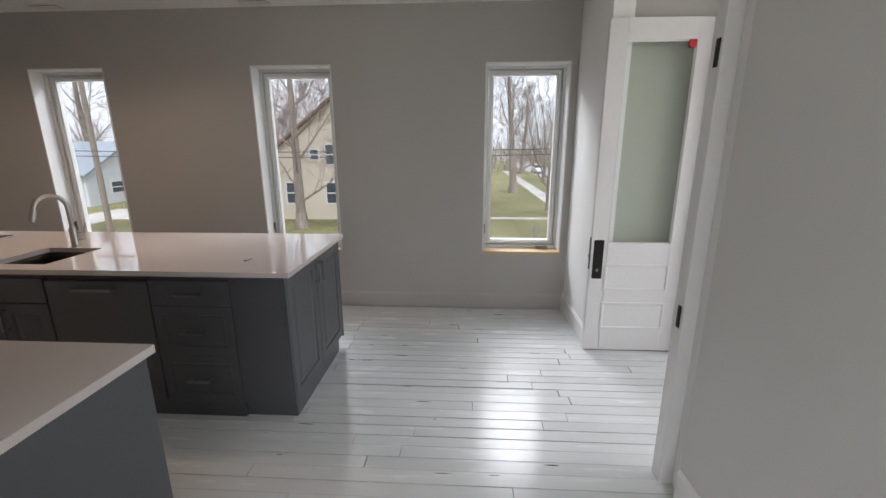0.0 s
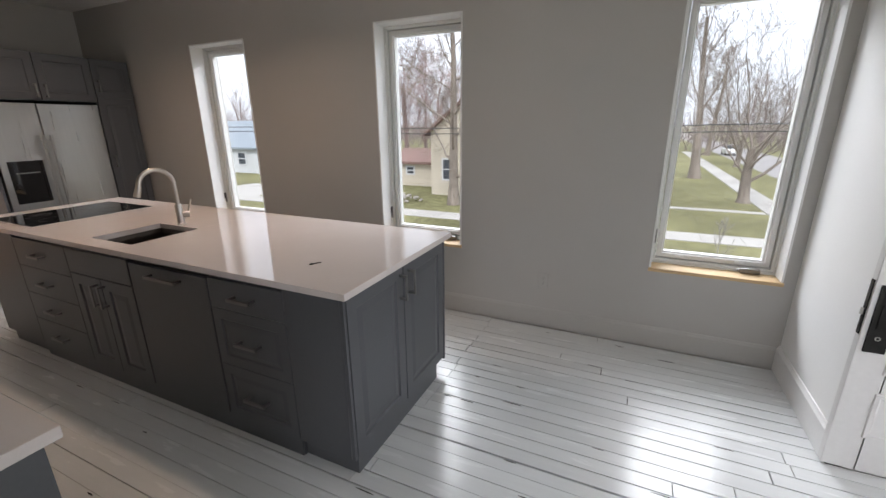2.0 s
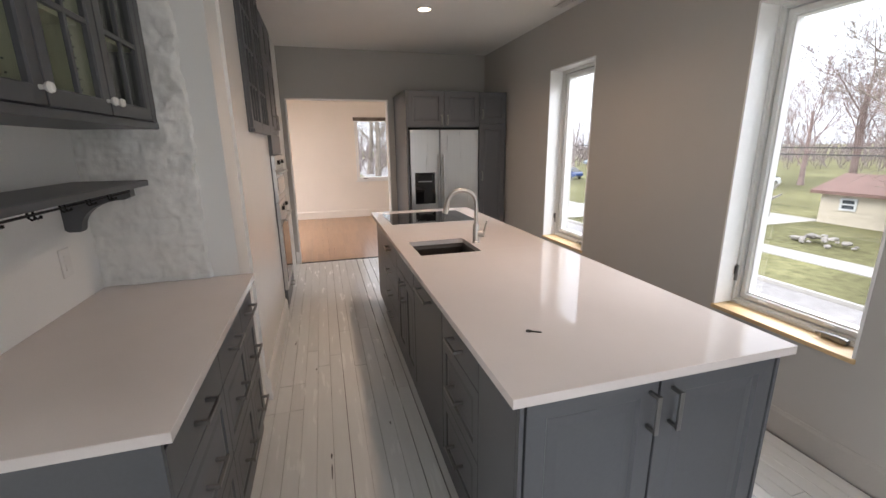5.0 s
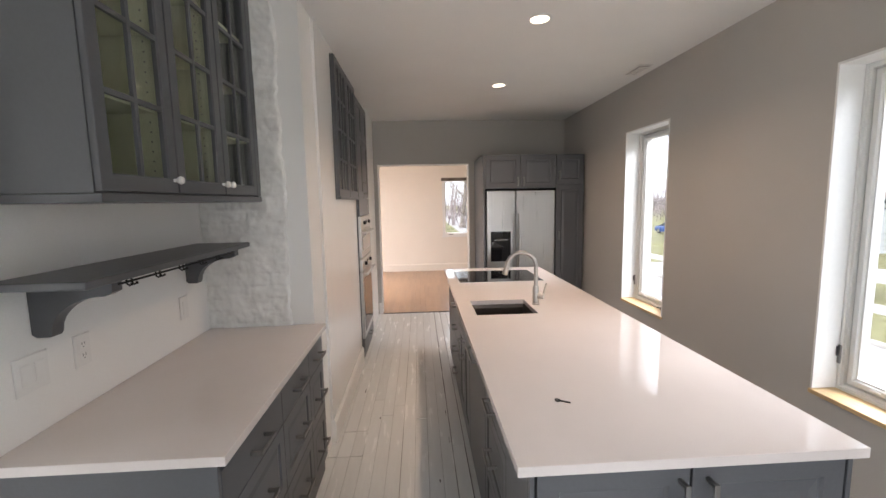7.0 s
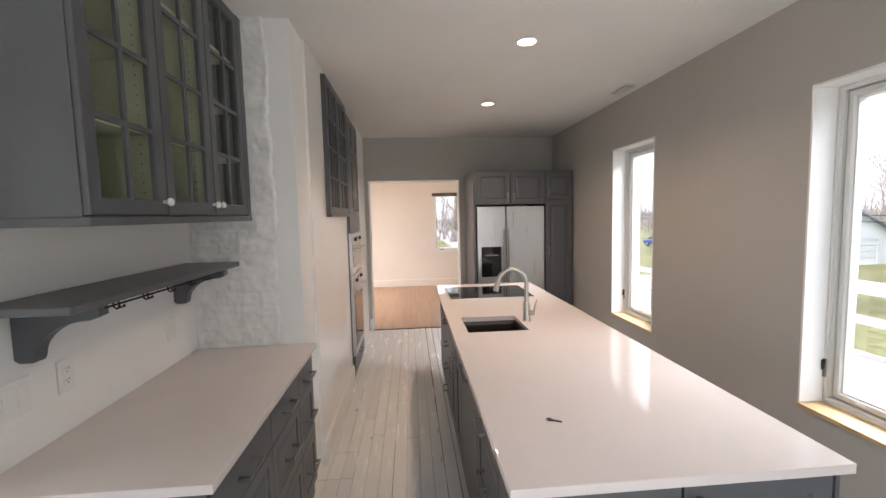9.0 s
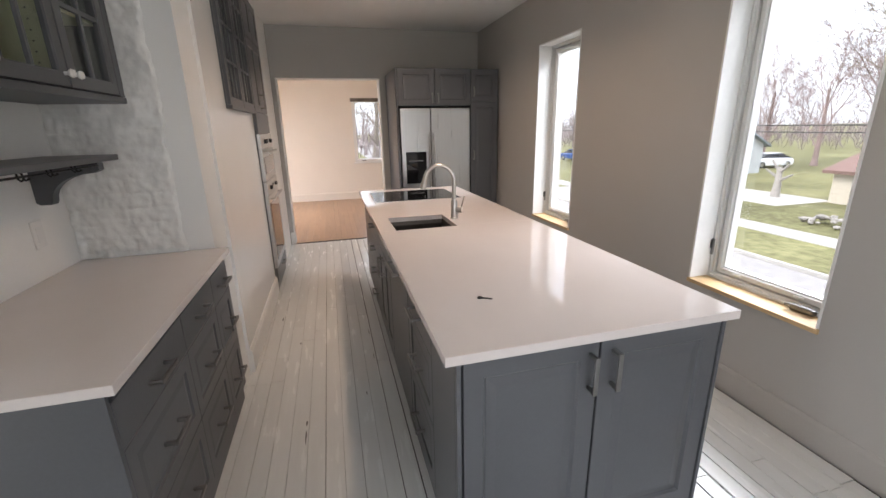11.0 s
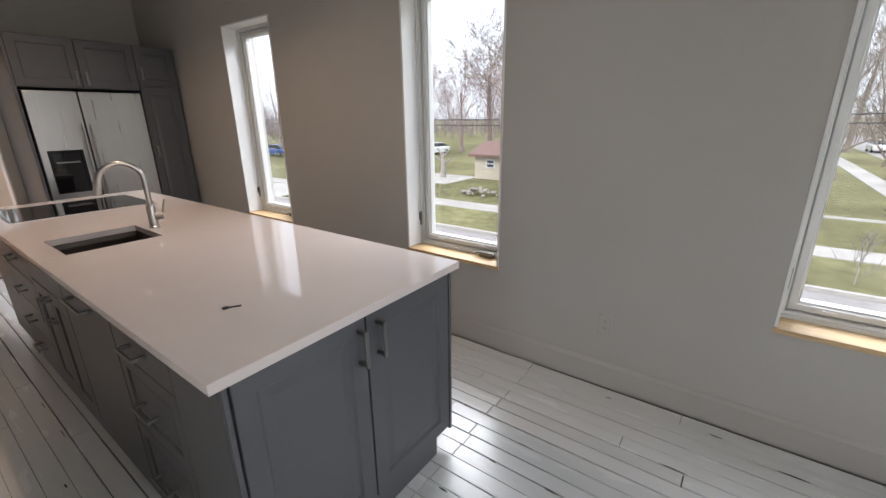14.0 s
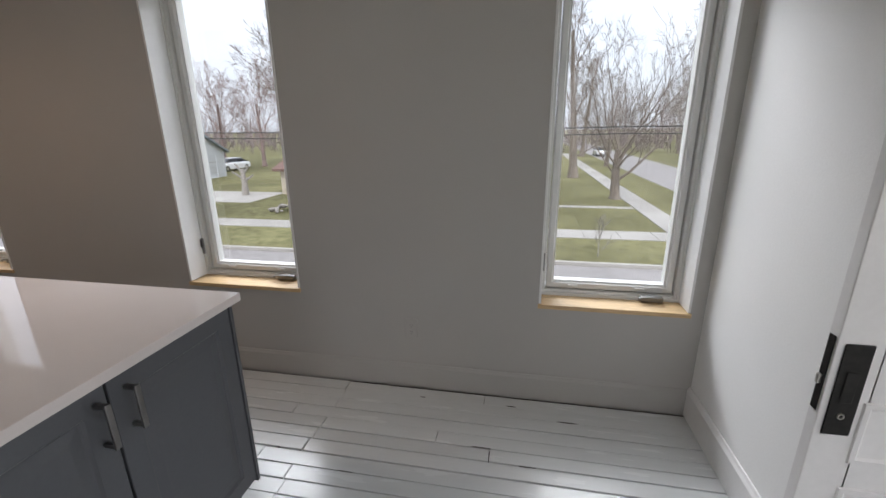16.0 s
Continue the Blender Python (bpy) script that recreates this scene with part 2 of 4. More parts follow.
def turned(bm, c, outline, k=20, axis="z", ring=False):
    """A turned shape round an upright (or y or x) axis through c: outline of (radius, height)."""
    loops = []
    for r, h in outline:
        lp = []
        for j in range(k):
            a, s = r * math.cos(2 * math.pi * j / k), r * math.sin(2 * math.pi * j / k)
            p = {"z": (a, s, h), "y": (a, h, s), "x": (h, a, s)}[axis]
            lp.append((c[0] + p[0], c[1] + p[1], c[2] + p[2]))
        loops.append(lp)
    if ring:
        return rings(bm, loops + [loops[0]], False, False)
    return rings(bm, loops)


def face(bm, side, at):
    """Turns a bmesh of (u, depth, z) to face a side at a plane."""
    for v in bm.verts:
        u, d, z = v.co
        v.co = {"+x": (at + d, u, z), "-x": (at - d, u, z), "+y": (u, at + d, z), "-y": (u, at - d, z)}[side]
    return bm


def mesh_of(name, bm, material, smooth=0.6):
    bmesh.ops.recalc_face_normals(bm, faces=bm.faces[:])
    me = bpy.data.meshes.new(name)
    bm.to_mesh(me)
    bm.free()
    me.materials.append(material)
    if smooth:
        me.set_sharp_from_angle(angle=smooth)
        me.polygons.foreach_set("use_smooth", [smooth > 0.9 or p.area < 0.0012 for p in me.polygons])
    return me


def base_of(ob):
    """The resting place of a thing, so that its parts can be given in world places."""
    return ob.matrix_basis.inverted() if ob.parent is None else Matrix()


def part(name, bm, material, parent, label="", smooth=0.6):
    ob = new(name, mesh_of(name, bm, material, smooth))
    ob.parent = parent
    ob.matrix_parent_inverse = base_of(parent)
    if label:
        ob["label"] = label
    return ob


def thing(name, at, label, category, group="", kind=""):
    ob = new(name)
    ob.empty_display_size = 0.05
    ob.matrix_basis = Matrix.Translation(at)
    return tagged(ob, label, category, group, kind)


def solid(name, bm, material, label, category, group="", kind="", smooth=0.6):
    return tagged(new(name, mesh_of(name, bm, material, smooth)), label, category, group, kind)


def wall_with_holes(x0, x1, z0, z1, holes):
    """Boxes (u0, u1, z0, z1) of a wall round its openings, side by side."""
    out, u = [], x0
    for h0, h1, hz0, hz1 in sorted(holes):
        out.append((u, h0, z0, z1))
        if hz0 > z0:
            out.append((h0, h1, z0, hz0))
        if hz1 < z1:
            out.append((h0, h1, hz1, z1))
        u = h1
    out.append((u, x1, z0, z1))
    return out


# ---- the setting ----
CEIL, SILL, HEAD = 2.72, 0.553, 2.252
NORTH, WEST, EAST = 4.20, -5.66, 1.116

bm = bmesh.new()
for u0, u1, z0, z1 in wall_with_holes(-9.45, 3.0, -0.3, 3.1, [(a, b, SILL, HEAD) for a, b in WINDOWS]):
    add_box(bm, u0, u1, NORTH, NORTH + 0.30, z0, z1)
solid("wall_north", bm, M_WALL, "light greige painted wall with three tall windows", "wall", kind="structure")
bm = bmesh.new()
for u0, u1, z0, z1 in wall_with_holes(-0.6, 4.2, -0.1, CEIL, [(1.55, 2.84, -0.1, 2.13)]):
    add_box(bm, WEST - 0.16, WEST, u0, u1, z0, z1)
solid("wall_west", bm, M_WALL, "greige painted wall with a wide cased opening", "wall", kind="structure")
solid("wall_east", box(EAST, EAST + 0.14, 3.40, NORTH, -0.1, CEIL), M_WHITEWALL, "short white painted wall beside the window", "wall", kind="structure")
solid("wall_behind_door", box(EAST + 0.14, 3.0, 3.46, 3.60, -0.1, CEIL), M_SAGE, "plain sage grey painted wall behind the glazed door", "wall", kind="structure")
bm = box(EAST + 0.141, 3.0, 3.40, 3.458, 2.36, CEIL)
solid("wall_over_door", bm, M_WALL, "painted wall strip over the glazed door", "wall", kind="structure")
solid("wall_near", box(1.138, 1.34, -1.5, 1.953, -0.1, CEIL), M_PALE, "plain pale grey painted wall beside the doorway", "wall", kind="structure")
# out of view: opening added so a lamp in it lights from the east
bm = bmesh.new()
for u0, u1, z0, z1 in wall_with_holes(1.2, 3.46, -0.1, CEIL, [(1.75, 3.25, 0.5, 2.4)]):
    add_box(bm, 2.86, 3.0, u0, u1, z0, z1)
solid("wall_hall", bm, M_WHITEWALL, "plain white passage wall with an added opening", "wall", kind="structure")
area("passage_window_daylight", look((2.93, 2.5, 1.45), (-2.0, 2.3, 1.2)), 1.5, 1.9, EAST_W, (1.0, 0.985, 0.97))
solid("wall_hall_south", box(1.34, 3.0, 1.2, 1.34, -0.1, CEIL), M_WHITEWALL, "plain white wall closing the passage", "wall", kind="structure")
# unseen back wall; its opening and fill lamp are added to brighten the kitchen
bm = bmesh.new()
for u0, u1, z0, z1 in wall_with_holes(-1.05, 1.34, -0.1, CEIL, [(-0.80, 1.10, 0.5, 2.4)]):
    add_box(bm, u0, u1, -1.64, -1.5, z0, z1)
solid("wall_back", bm, M_WHITEWALL, "plain white wall with an added opening behind the start of the walk", "wall", kind="structure")
area("back_window_daylight", look((0.15, -1.57, 1.45), (0.15, 3.0, 1.3)), 1.9, 1.9, BACK_W, (1.0, 0.95, 0.89))
solid("wall_back_side", box(-1.05, -0.91, -1.5, 0.80, -0.1, CEIL), M_WHITEWALL, "plain white wall beside the start of the walk", "wall", kind="structure")
solid("wall_counter", box(-2.15, -0.86, 0.80, 0.91, -0.1, CEIL), M_WHITEWALL, "bright white wall behind the side counter", "wall", kind="structure")
solid("wall_south", box(-3.845, -2.42, 0.80, 1.512, -0.1, CEIL), M_PANEL, "smooth white wall with a slight sheen", "wall", kind="structure")
solid("wall_south_end", box(WEST, -4.63, 0.80, 1.50, -0.1, CEIL), M_WHITEWALL, "plain white wall beside the oven tower", "wall", kind="structure")
solid("wall_chimney", box(-2.42, -2.15, 0.80, 1.495, -0.1, CEIL), M_WHITEWALL, "white plastered chimney breast", "wall", kind="structure")
bm = box(-5.82, 3.0, -1.64, 4.5, CEIL, CEIL + 0.12)
solid("ceiling", bm, M_CEIL, "smooth off-white painted ceiling", "ceiling", kind="structure")

# the room beyond
bm = bmesh.new()
for u0, u1, z0, z1 in wall_with_holes(-0.6, 4.2, -0.1, 2.9, [(2.66, 3.45, 0.80, 2.12)]):
    add_box(bm, -9.45, -9.30, u0, u1, z0, z1)
solid("wall_far", bm, M_CREAM, "warm cream wall of the room beyond", "wall", kind="structure")
# the hole in this side wall is unseen, added to let the fill lamp in
bm = bmesh.new()
for u0, u1, z0, z1 in wall_with_holes(-9.30, WEST - 0.16, -0.1, 2.9, [(-8.2, -7.0, 0.5, 2.3)]):
    add_box(bm, u0, u1, -0.74, -0.60, z0, z1)
solid("wall_far_south", bm, M_CREAM, "warm cream side wall of the room beyond", "wall", kind="structure")
solid("wall_far_north", box(-9.30, WEST - 0.16, 4.12, 4.198, -0.1, 2.9), M_CREAM, "warm cream side wall of the room beyond", "wall", kind="structure")
solid("wall_far_east", box(WEST - 0.175, WEST - 0.162, -0.6, 1.55, 0, 2.75), M_CREAM, "warm cream wall beside the opening", "wall", kind="structure")
solid("ceiling_far", box(-9.45, -5.82, -0.74, 4.3, 2.75, 2.9), M_CREAM, "cream ceiling of the room beyond", "ceiling", kind="structure")
# added fill lamp outside the unseen hole, brightens the cream room
area("far_room_daylight", look((-7.6, -1.6, 2.6), (-8.0, 2.2, 0.6)), 1.6, 1.6, FAR_W, (1.0, 0.96, 0.92))


def baseboard(bm, side, at, u0, u1, h=0.165, d=0.018):
    loops = [[(u, dd, z) for dd, z in ((0.0, 0.0), (d, 0.0), (d, h - 0.022), (d * 0.55, h - 0.010), (d * 0.35, h), (0.0, h))] for u in (u0, u1)]
    b = rings(bmesh.new(), loops)
    face(b, side, at)
    me = bpy.data.meshes.new("tmp")
    b.to_mesh(me)
    bm.from_mesh(me)
    b.free()
    bpy.data.meshes.remove(me)
    return bm


for name, side, at, u0, u1, m in (("baseboard_east", "-x", EAST, 3.40, NORTH, M_TRIM), ("baseboard_north", "-y", NORTH, -4.84, EAST - 0.02, M_WALL), ("baseboard_near", "-x", 1.138, -1.5, 1.945, M_TRIM),
                               ("baseboard_south", "+y", 1.512, -3.84, -2.42, M_TRIM), ("baseboard_far", "+x", -9.30, -0.6, 4.12, M_CREAM), ("baseboard_hall", "-y", 3.46, 1.9, 2.86, M_TRIM)):
    low = "north" in name
    solid(name, baseboard(bmesh.new(), side, at, u0, u1, 0.15 if low else 0.165, 0.010 if low else 0.018), m, "painted baseboard along the wall", "baseboard", kind="structure")

# trim round the wide opening and the near door jamb
bm = add_box(bmesh.new(), WEST - 0.165, WEST + 0.006, 1.552, 1.566, 0, 2.116, 0.002)
add_box(bm, WEST - 0.165, WEST + 0.006, 2.824, 2.838, 0, 2.116, 0.002)
add_box(bm, WEST - 0.165, WEST + 0.006, 1.552, 2.838, 2.116, 2.128, 0.002)
solid("trim_opening", bm, M_TRIM, "thin white lining of the wide opening", "trim", kind="structure")
solid("baseboard_opening", box(WEST + 0.002, WEST + 0.018, 1.512, 1.552, 0, 0.165, 0.003), M_TRIM, "short white baseboard beside the opening", "baseboard", kind="structure")
solid("trim_door_jamb", add_box(box(1.094, 1.40, 2.035, 2.11, 0, 2.36, 0.004), 1.155, 1.39, 1.954, 2.033, 0, 2.36), M_TRIM, "white painted door jamb", "trim", kind="structure")
for hz in (0.79, 1.84):
    solid("door_hinge", box(1.0895, 1.0935, 2.048, 2.074, hz, hz + 0.10, 0.001), M_IRON, "small black iron hinge plate on the door jamb", "hinge", "jamb hinges")
solid("trim_door_post", box(1.795, 1.90, 3.27, 3.349, 0, 2.36, 0.004), M_TRIM, "white painted post beside the glazed door", "trim", kind="structure")
solid("trim_door_head", box(1.13, 1.36, 2.03, 3.40, 2.62, CEIL), M_WALL, "painted wall over the passage opening", "wall", kind="structure")


# ---- windows ----
def window(n, x0, x1):
    w = thing("window_%d" % n, ((x0 + x1) / 2, NORTH, SILL), "tall white casement window with a bare pine sill, closed", "window", "tall kitchen windows", "structure")
    # lining of the reveal
    for nm, b in (("reveal", box(x0, x0 + 0.012, NORTH - 0.004, NORTH + 0.13, SILL + 0.026, HEAD, 0.001)), ("reveal", box(x1 - 0.012, x1, NORTH - 0.004, NORTH + 0.13, SILL + 0.026, HEAD, 0.001)),
                  ("reveal", box(x0 + 0.012, x1 - 0.012, NORTH - 0.004, NORTH + 0.13, HEAD - 0.012, HEAD, 0.001))):
        part(nm, b, M_TRIM, w)
    part("window_sill", box(x0 - 0.004, x1 + 0.004, NORTH - 0.012, NORTH + 0.14, SILL, SILL + 0.024, 0.003), M_SILL, w, "bare golden pine sill board")
    f0, f1, z0, z1 = x0 + 0.004, x1 - 0.004, SILL + 0.024, HEAD - 0.004
    fr = panel(f0, f1, z0, z1, ((0, 0.12), (0, 0.0), (0.016, 0.0), (0.018, 0.012), (0.030, 0.014), (0.032, 0.03), (0.036, 0.12)), True)
    for v in fr.verts:
        v.co.y = -v.co.y
    part("window_frame", face(fr, "-y", NORTH + 0.13), M_VINYL, w)
    g = 0.038
    sa = panel(f0 + g, f1 - g, z0 + g, z1 - g, ((0, 0.06), (0, 0.003), (0.003, 0.0), (0.028, 0.0), (0.033, 0.012), (0.040, 0.014), (0.042, 0.06)), True)
    for v in sa.verts:
        v.co.y = -v.co.y
    part("sash", face(sa, "-y", NORTH + 0.155), M_VINYL, w)
    q = g + 0.040
    pn = part("pane", box(f0 + q, f1 - q, NORTH + 0.185, NORTH + 0.189, z0 + q, z1 - q), M_GLASS, w, smooth=0)
    pn.visible_shadow = False
    # crank and its folded handle
    cx, cz = x1 - 0.15, z0 + 0.016
    cr = part("crank", box(cx - 0.055, cx + 0.055, NORTH + 0.098, NORTH + 0.13, z0 + 0.003, cz + 0.016, 0.005), M_HANDLE, w, "grey metal window crank")
    b = bmesh.new()
    tube(b, [(cx + 0.045, NORTH + 0.10, cz + 0.014), (cx + 0.02, NORTH + 0.085, cz + 0.020), (cx - 0.05, NORTH + 0.085, cz + 0.016), (cx - 0.07, NORTH + 0.09, cz + 0.008)], [0.008, 0.007, 0.006, 0.008], 8)
    part("crank_handle", b, M_HANDLE, cr)
    lz = z0 + 0.19
    lt = part("latch_plate", box(x0 + 0.010, x0 + 0.028, NORTH + 0.122, NORTH + 0.131, lz - 0.05, lz + 0.05, 0.002), M_HANDLE, w, "black window latch plate")
    part("latch_lever", box(x0 + 0.014, x0 + 0.021, NORTH + 0.110, NORTH + 0.122, lz - 0.01, lz + 0.045, 0.003), M_BLACK, lt)
    for dx in (0.16, 0.50):
        part("sash_clip", box(x0 + dx, x0 + dx + 0.05, NORTH + 0.147, NORTH + 0.156, z0 + q - 0.028, z0 + q - 0.018, 0.002), M_PLATE, w)
    return w


for i, (a, c) in enumerate(WINDOWS):
    window(i + 1, a, c)


# ---- kitchen joinery ----
SHAKER = ((0, 0.0), (0, 0.018), (0.002, 0.020), (0.062, 0.020), (0.068, 0.012), (0.073, 0.011), (0.100, 0.015), (0.104, 0.0155))
DRAWER = ((0, 0.0), (0, 0.018), (0.002, 0.020))


def put_front(name, parent, side, at, u0, u1, z0, z1, profile, gap=0.0015, material=None):
    return part(name, face(panel(u0 + gap, u1 - gap, z0 + gap, z1 - gap, profile), side, at), material or M_CAB, parent)


def pull(parent, side, at, u, z, length=0.12, upright=False, out=0.034):
    """A flat bar handle on two square legs."""
    b, h = bmesh.new(), length / 2
    for s in (-1, 1):
        if upright:
            add_box(b, u - 0.006, u + 0.006, 0, out, z + s * h - 0.006, z + s * h + 0.006, 0.0015)
        else:
            add_box(b, u + s * h - 0.006, u + s * h + 0.006, 0, out, z - 0.006, z + 0.006, 0.0015)
    if upright:
        add_box(b, u - 0.008, u + 0.008, out, out + 0.008, z - h - 0.008, z + h + 0.008, 0.002)
    else:
        add_box(b, u - h - 0.008, u + h + 0.008, out, out + 0.008, z - 0.008, z + 0.008, 0.002)
    return part("handle", face(b, side, at), M_HANDLE, parent, "brushed metal bar handle")


def drawer_stack(side, at, back, u0, u1, levels, label, group, width=0.12, legs=False):
    """A base cabinet with a front for each pair of levels."""
    c = thing("drawer_cabinet", ((u0 + u1) / 2, (at + back) / 2, 0.0), label, "cabinet", group)
    y0, y1 = min(at, back), max(at, back)
    part("body", box(u0 + 0.001, u1 - 0.001, y0, y1, 0.0, 0.883), M_CAB, c)
    for z0, z1 in zip(levels, levels[1:]):
        d = put_front("drawer", c, side, at, u0, u1, z0, z1, DRAWER if z1 - z0 < 0.2 else ((0, 0.0), (0, 0.018), (0.002, 0.020), (0.05, 0.020), (0.056, 0.013), (0.060, 0.013), (0.08, 0.016)))
        pull(d, side, at + (0.02 if side[0] == "+" else -0.02), (u0 + u1) / 2, (z0 + z1) / 2, width)
    return c


# island cabinets
IF, IE = 2.425, -0.822
for x0, x1, nm in ((-1.115, -0.822, "near"), (-3.90, -3.40, "far")):
    ec = thing("end_cabinet", ((x0 + x1) / 2, 2.88, 0), "slate grey island end cabinet with two panelled doors" if nm == "near" else "slate grey plain island end cabinet", "cabinet", "island cabinets")
    part("body", box(x0, x1, IF, 3.335, 0.10, 0.883), M_CAB, ec)
    part("side_panel", box(x0 + 0.002, x1, IF - 0.020, IF - 0.001, 0.10, 0.868, 0.0015), M_CAB, ec)
    part("plinth", box(x0, x1 + (0.008 if nm == "near" else 0), 2.438, 3.25, 0, 0.099, 0.001), M_CAB, ec)
    if nm == "near":
        part("back_panel", box(x0, x1 + 0.022, 3.336, 3.350, 0.085, 0.872, 0.0015), M_CAB, ec)
        part("corner_strip", box(x1 + 0.001, x1 + 0.020, IF - 0.02, IF - 0.006, 0.10, 0.868, 0.001), M_CAB, ec)
        for u0, u1, hu in ((2.425, 2.868, 2.835), (2.872, 3.332, 2.917)):
            d = put_front("door", ec, "+x", x1, u0, u1, 0.103, 0.866, SHAKER)
            pull(d, "+x", x1 + 0.02, hu, 0.762, 0.115, True)
drawer_stack("-y", IF, 3.335, -1.577, -1.115, (0.103, 0.402, 0.700, 0.850), "slate grey island cabinet with three drawers", "island cabinets")
dw = thing("dishwasher", (-1.88, 2.88, 0), "built-in dishwasher behind a slate grey panel", "dishwasher")
part("body", box(-2.185, -1.580, IF, 3.335, 0.02, 0.88), M_BLACK, dw)
dd = put_front("door", dw, "-y", IF, -2.185, -1.580, 0.103, 0.842, DRAWER, 0.004)
pull(dd, "-y", IF - 0.02, -1.88, 0.795, 0.22)
sc = thing("sink_cabinet", (-2.49, 2.88, 0), "slate grey sink cabinet with a false drawer and two doors", "cabinet", "island cabinets")
b = add_box(bmesh.new(), -2.788, -2.768, IF, 3.335, 0.0, 0.883)
add_box(b, -2.210, -2.190, IF, 3.335, 0.0, 0.883), add_box(b, -2.768, -2.210, IF, 3.335, 0.0, 0.12), add_box(b, -2.768, -2.210, 3.315, 3.335, 0.12, 0.883), add_box(b, -2.768, -2.210, IF, IF + 0.018, 0.12, 0.883)
part("body", b, M_CAB, sc)
put_front("false_drawer", sc, "-y", IF, -2.788, -2.190, 0.700, 0.850, DRAWER)
for u0, u1, hu in ((-2.788, -2.490, -2.525), (-2.488, -2.190, -2.455)):
    d = put_front("door", sc, "-y", IF, u0, u1, 0.103, 0.697, SHAKER)
    pull(d, "-y", IF - 0.02, hu, 0.60, 0.115, True)
drawer_stack("-y", IF, 3.335, -3.398, -2.790, (0.103, 0.29, 0.477, 0.664, 0.850), "slate grey island cabinet with four drawers", "island cabinets")
solid("island_toe_kick", box(-3.40, -1.12, IF - 0.008, IF - 0.001, 0, 0.098), M_CAB, "slate grey toe kick under the island", "toe kick")
# the top has a real cut-out for the sink
ISX0, ISX1, ISY0, ISY1 = -3.945, -0.757, 2.362, 3.348
SX0, SX1, SY0, SY1 = -2.575, -2.205, 2.460, 2.838
bm = bmesh.new()
for u0, u1, v0, v1 in wall_with_holes(ISX0, ISX1, ISY0, ISY1, [(SX0, SX1, SY0, SY1)]):
    add_box(bm, u0, u1, v0, v1, 0.885, 0.915)
bmesh.ops.remove_doubles(bm, verts=bm.verts[:], dist=1e-5)
inner = [f for f in bm.faces if all(len(e.link_faces) > 2 for e in f.edges)]
bmesh.ops.delete(bm, geom=inner, context="FACES")
bmesh.ops.bevel(bm, geom=[e for e in bm.edges if len(e.link_faces) == 2 and e.calc_face_angle(0) > 1.0], offset=0.002, segments=2, profile=0.5, affect="EDGES")
solid("island_worktop", bm, M_QUARTZ, "polished pinkish white quartz worktop on the island", "worktop")
# sink
sk = thing("sink", (-2.39, 2.65, 0.72), "undermounted dark stainless steel sink in the worktop", "sink")
e = 0.004
lp = lambda i, z: [(SX0 + i, SY0 + i, z), (SX1 - i, SY0 + i, z), (SX1 - i, SY1 - i, z), (SX0 + i, SY1 - i, z)]
part("basin", rings(bmesh.new(), [lp(-0.02, 0.883), lp(-e, 0.883), lp(0.004, 0.86), lp(0.012, 0.70), lp(0.035, 0.685)], False, True), M_SINK, sk)
part("drain", turned(bmesh.new(), (-2.39, 2.70, 0), ((0.001, 0.686), (0.045, 0.686), (0.045, 0.690), (0.03, 0.688), (0.001, 0.688))), M_NICKEL, sk)
# faucet
fc = thing("faucet", (-2.43, 2.885, 0.915), "brushed nickel gooseneck faucet on the island", "faucet")
FX, FY = -2.43, 2.885
part("base", turned(bmesh.new(), (FX, FY, 0.915), ((0.001, 0), (0.027, 0.0), (0.027, 0.006), (0.022, 0.010), (0.022, 0.115), (0.019, 0.122), (0.015, 0.128), (0.001, 0.128))), M_NICKEL, fc)
pts = [(FX, FY, 1.03), (FX, FY, 1.10), (FX, FY, 1.17)]
for i in range(1, 15):
    a = math.pi * i / 14 * 0.93
    pts.append((FX - 0.02 * (1 - math.cos(a)), FY - 0.092 * (1 - math.cos(a)), 1.17 + 0.092 * math.sin(a)))
pts.append((FX - 0.042, FY - 0.188, 1.155))
nk = part("neck", tube(bmesh.new(), pts, [0.0135] * (len(pts) - 3) + [0.0135, 0.0145, 0.0150], 14), M_NICKEL, fc)
part("spray_head", tube(bmesh.new(), [(FX - 0.040, FY - 0.183, 1.175), (FX - 0.044, FY - 0.190, 1.15), (FX - 0.050, FY - 0.199, 1.115)], [0.0165, 0.018, 0.019], 14), M_NICKEL, nk)
lv = part("valve", tube(bmesh.new(), [(FX + 0.01, FY + 0.01, 0.975), (FX + 0.03, FY + 0.045, 0.975)], [0.021, 0.021], 16), M_NICKEL, fc)
part("lever", tube(bmesh.new(), [(FX + 0.027, FY + 0.040, 0.985), (FX + 0.036, FY + 0.050, 1.03), (FX + 0.042, FY + 0.058, 1.065)], [0.007, 0.006, 0.005], 10), M_NICKEL, lv)
# cooktop
ck = thing("cooktop", (-3.48, 2.81, 0.915), "black glass induction cooktop set on the island", "cooktop")
part("glass_top", box(-3.755, -3.205, 2.450, 3.172, 0.9155, 0.921, 0.0015), M_BLACKGLASS, ck)
part("rim", face(panel(0, 0.560, 0, 0.732, ((0, 0.0), (0, 0.004), (0.004, 0.0045), (0.006, 0.0)), True), "+y", 0), M_STEEL, ck)
rim = ck.children[-1]
for v in rim.data.vertices:
    x, y, z = v.co
    v.co = (-3.760 + x, 2.445 + z, 0.9153 + y)
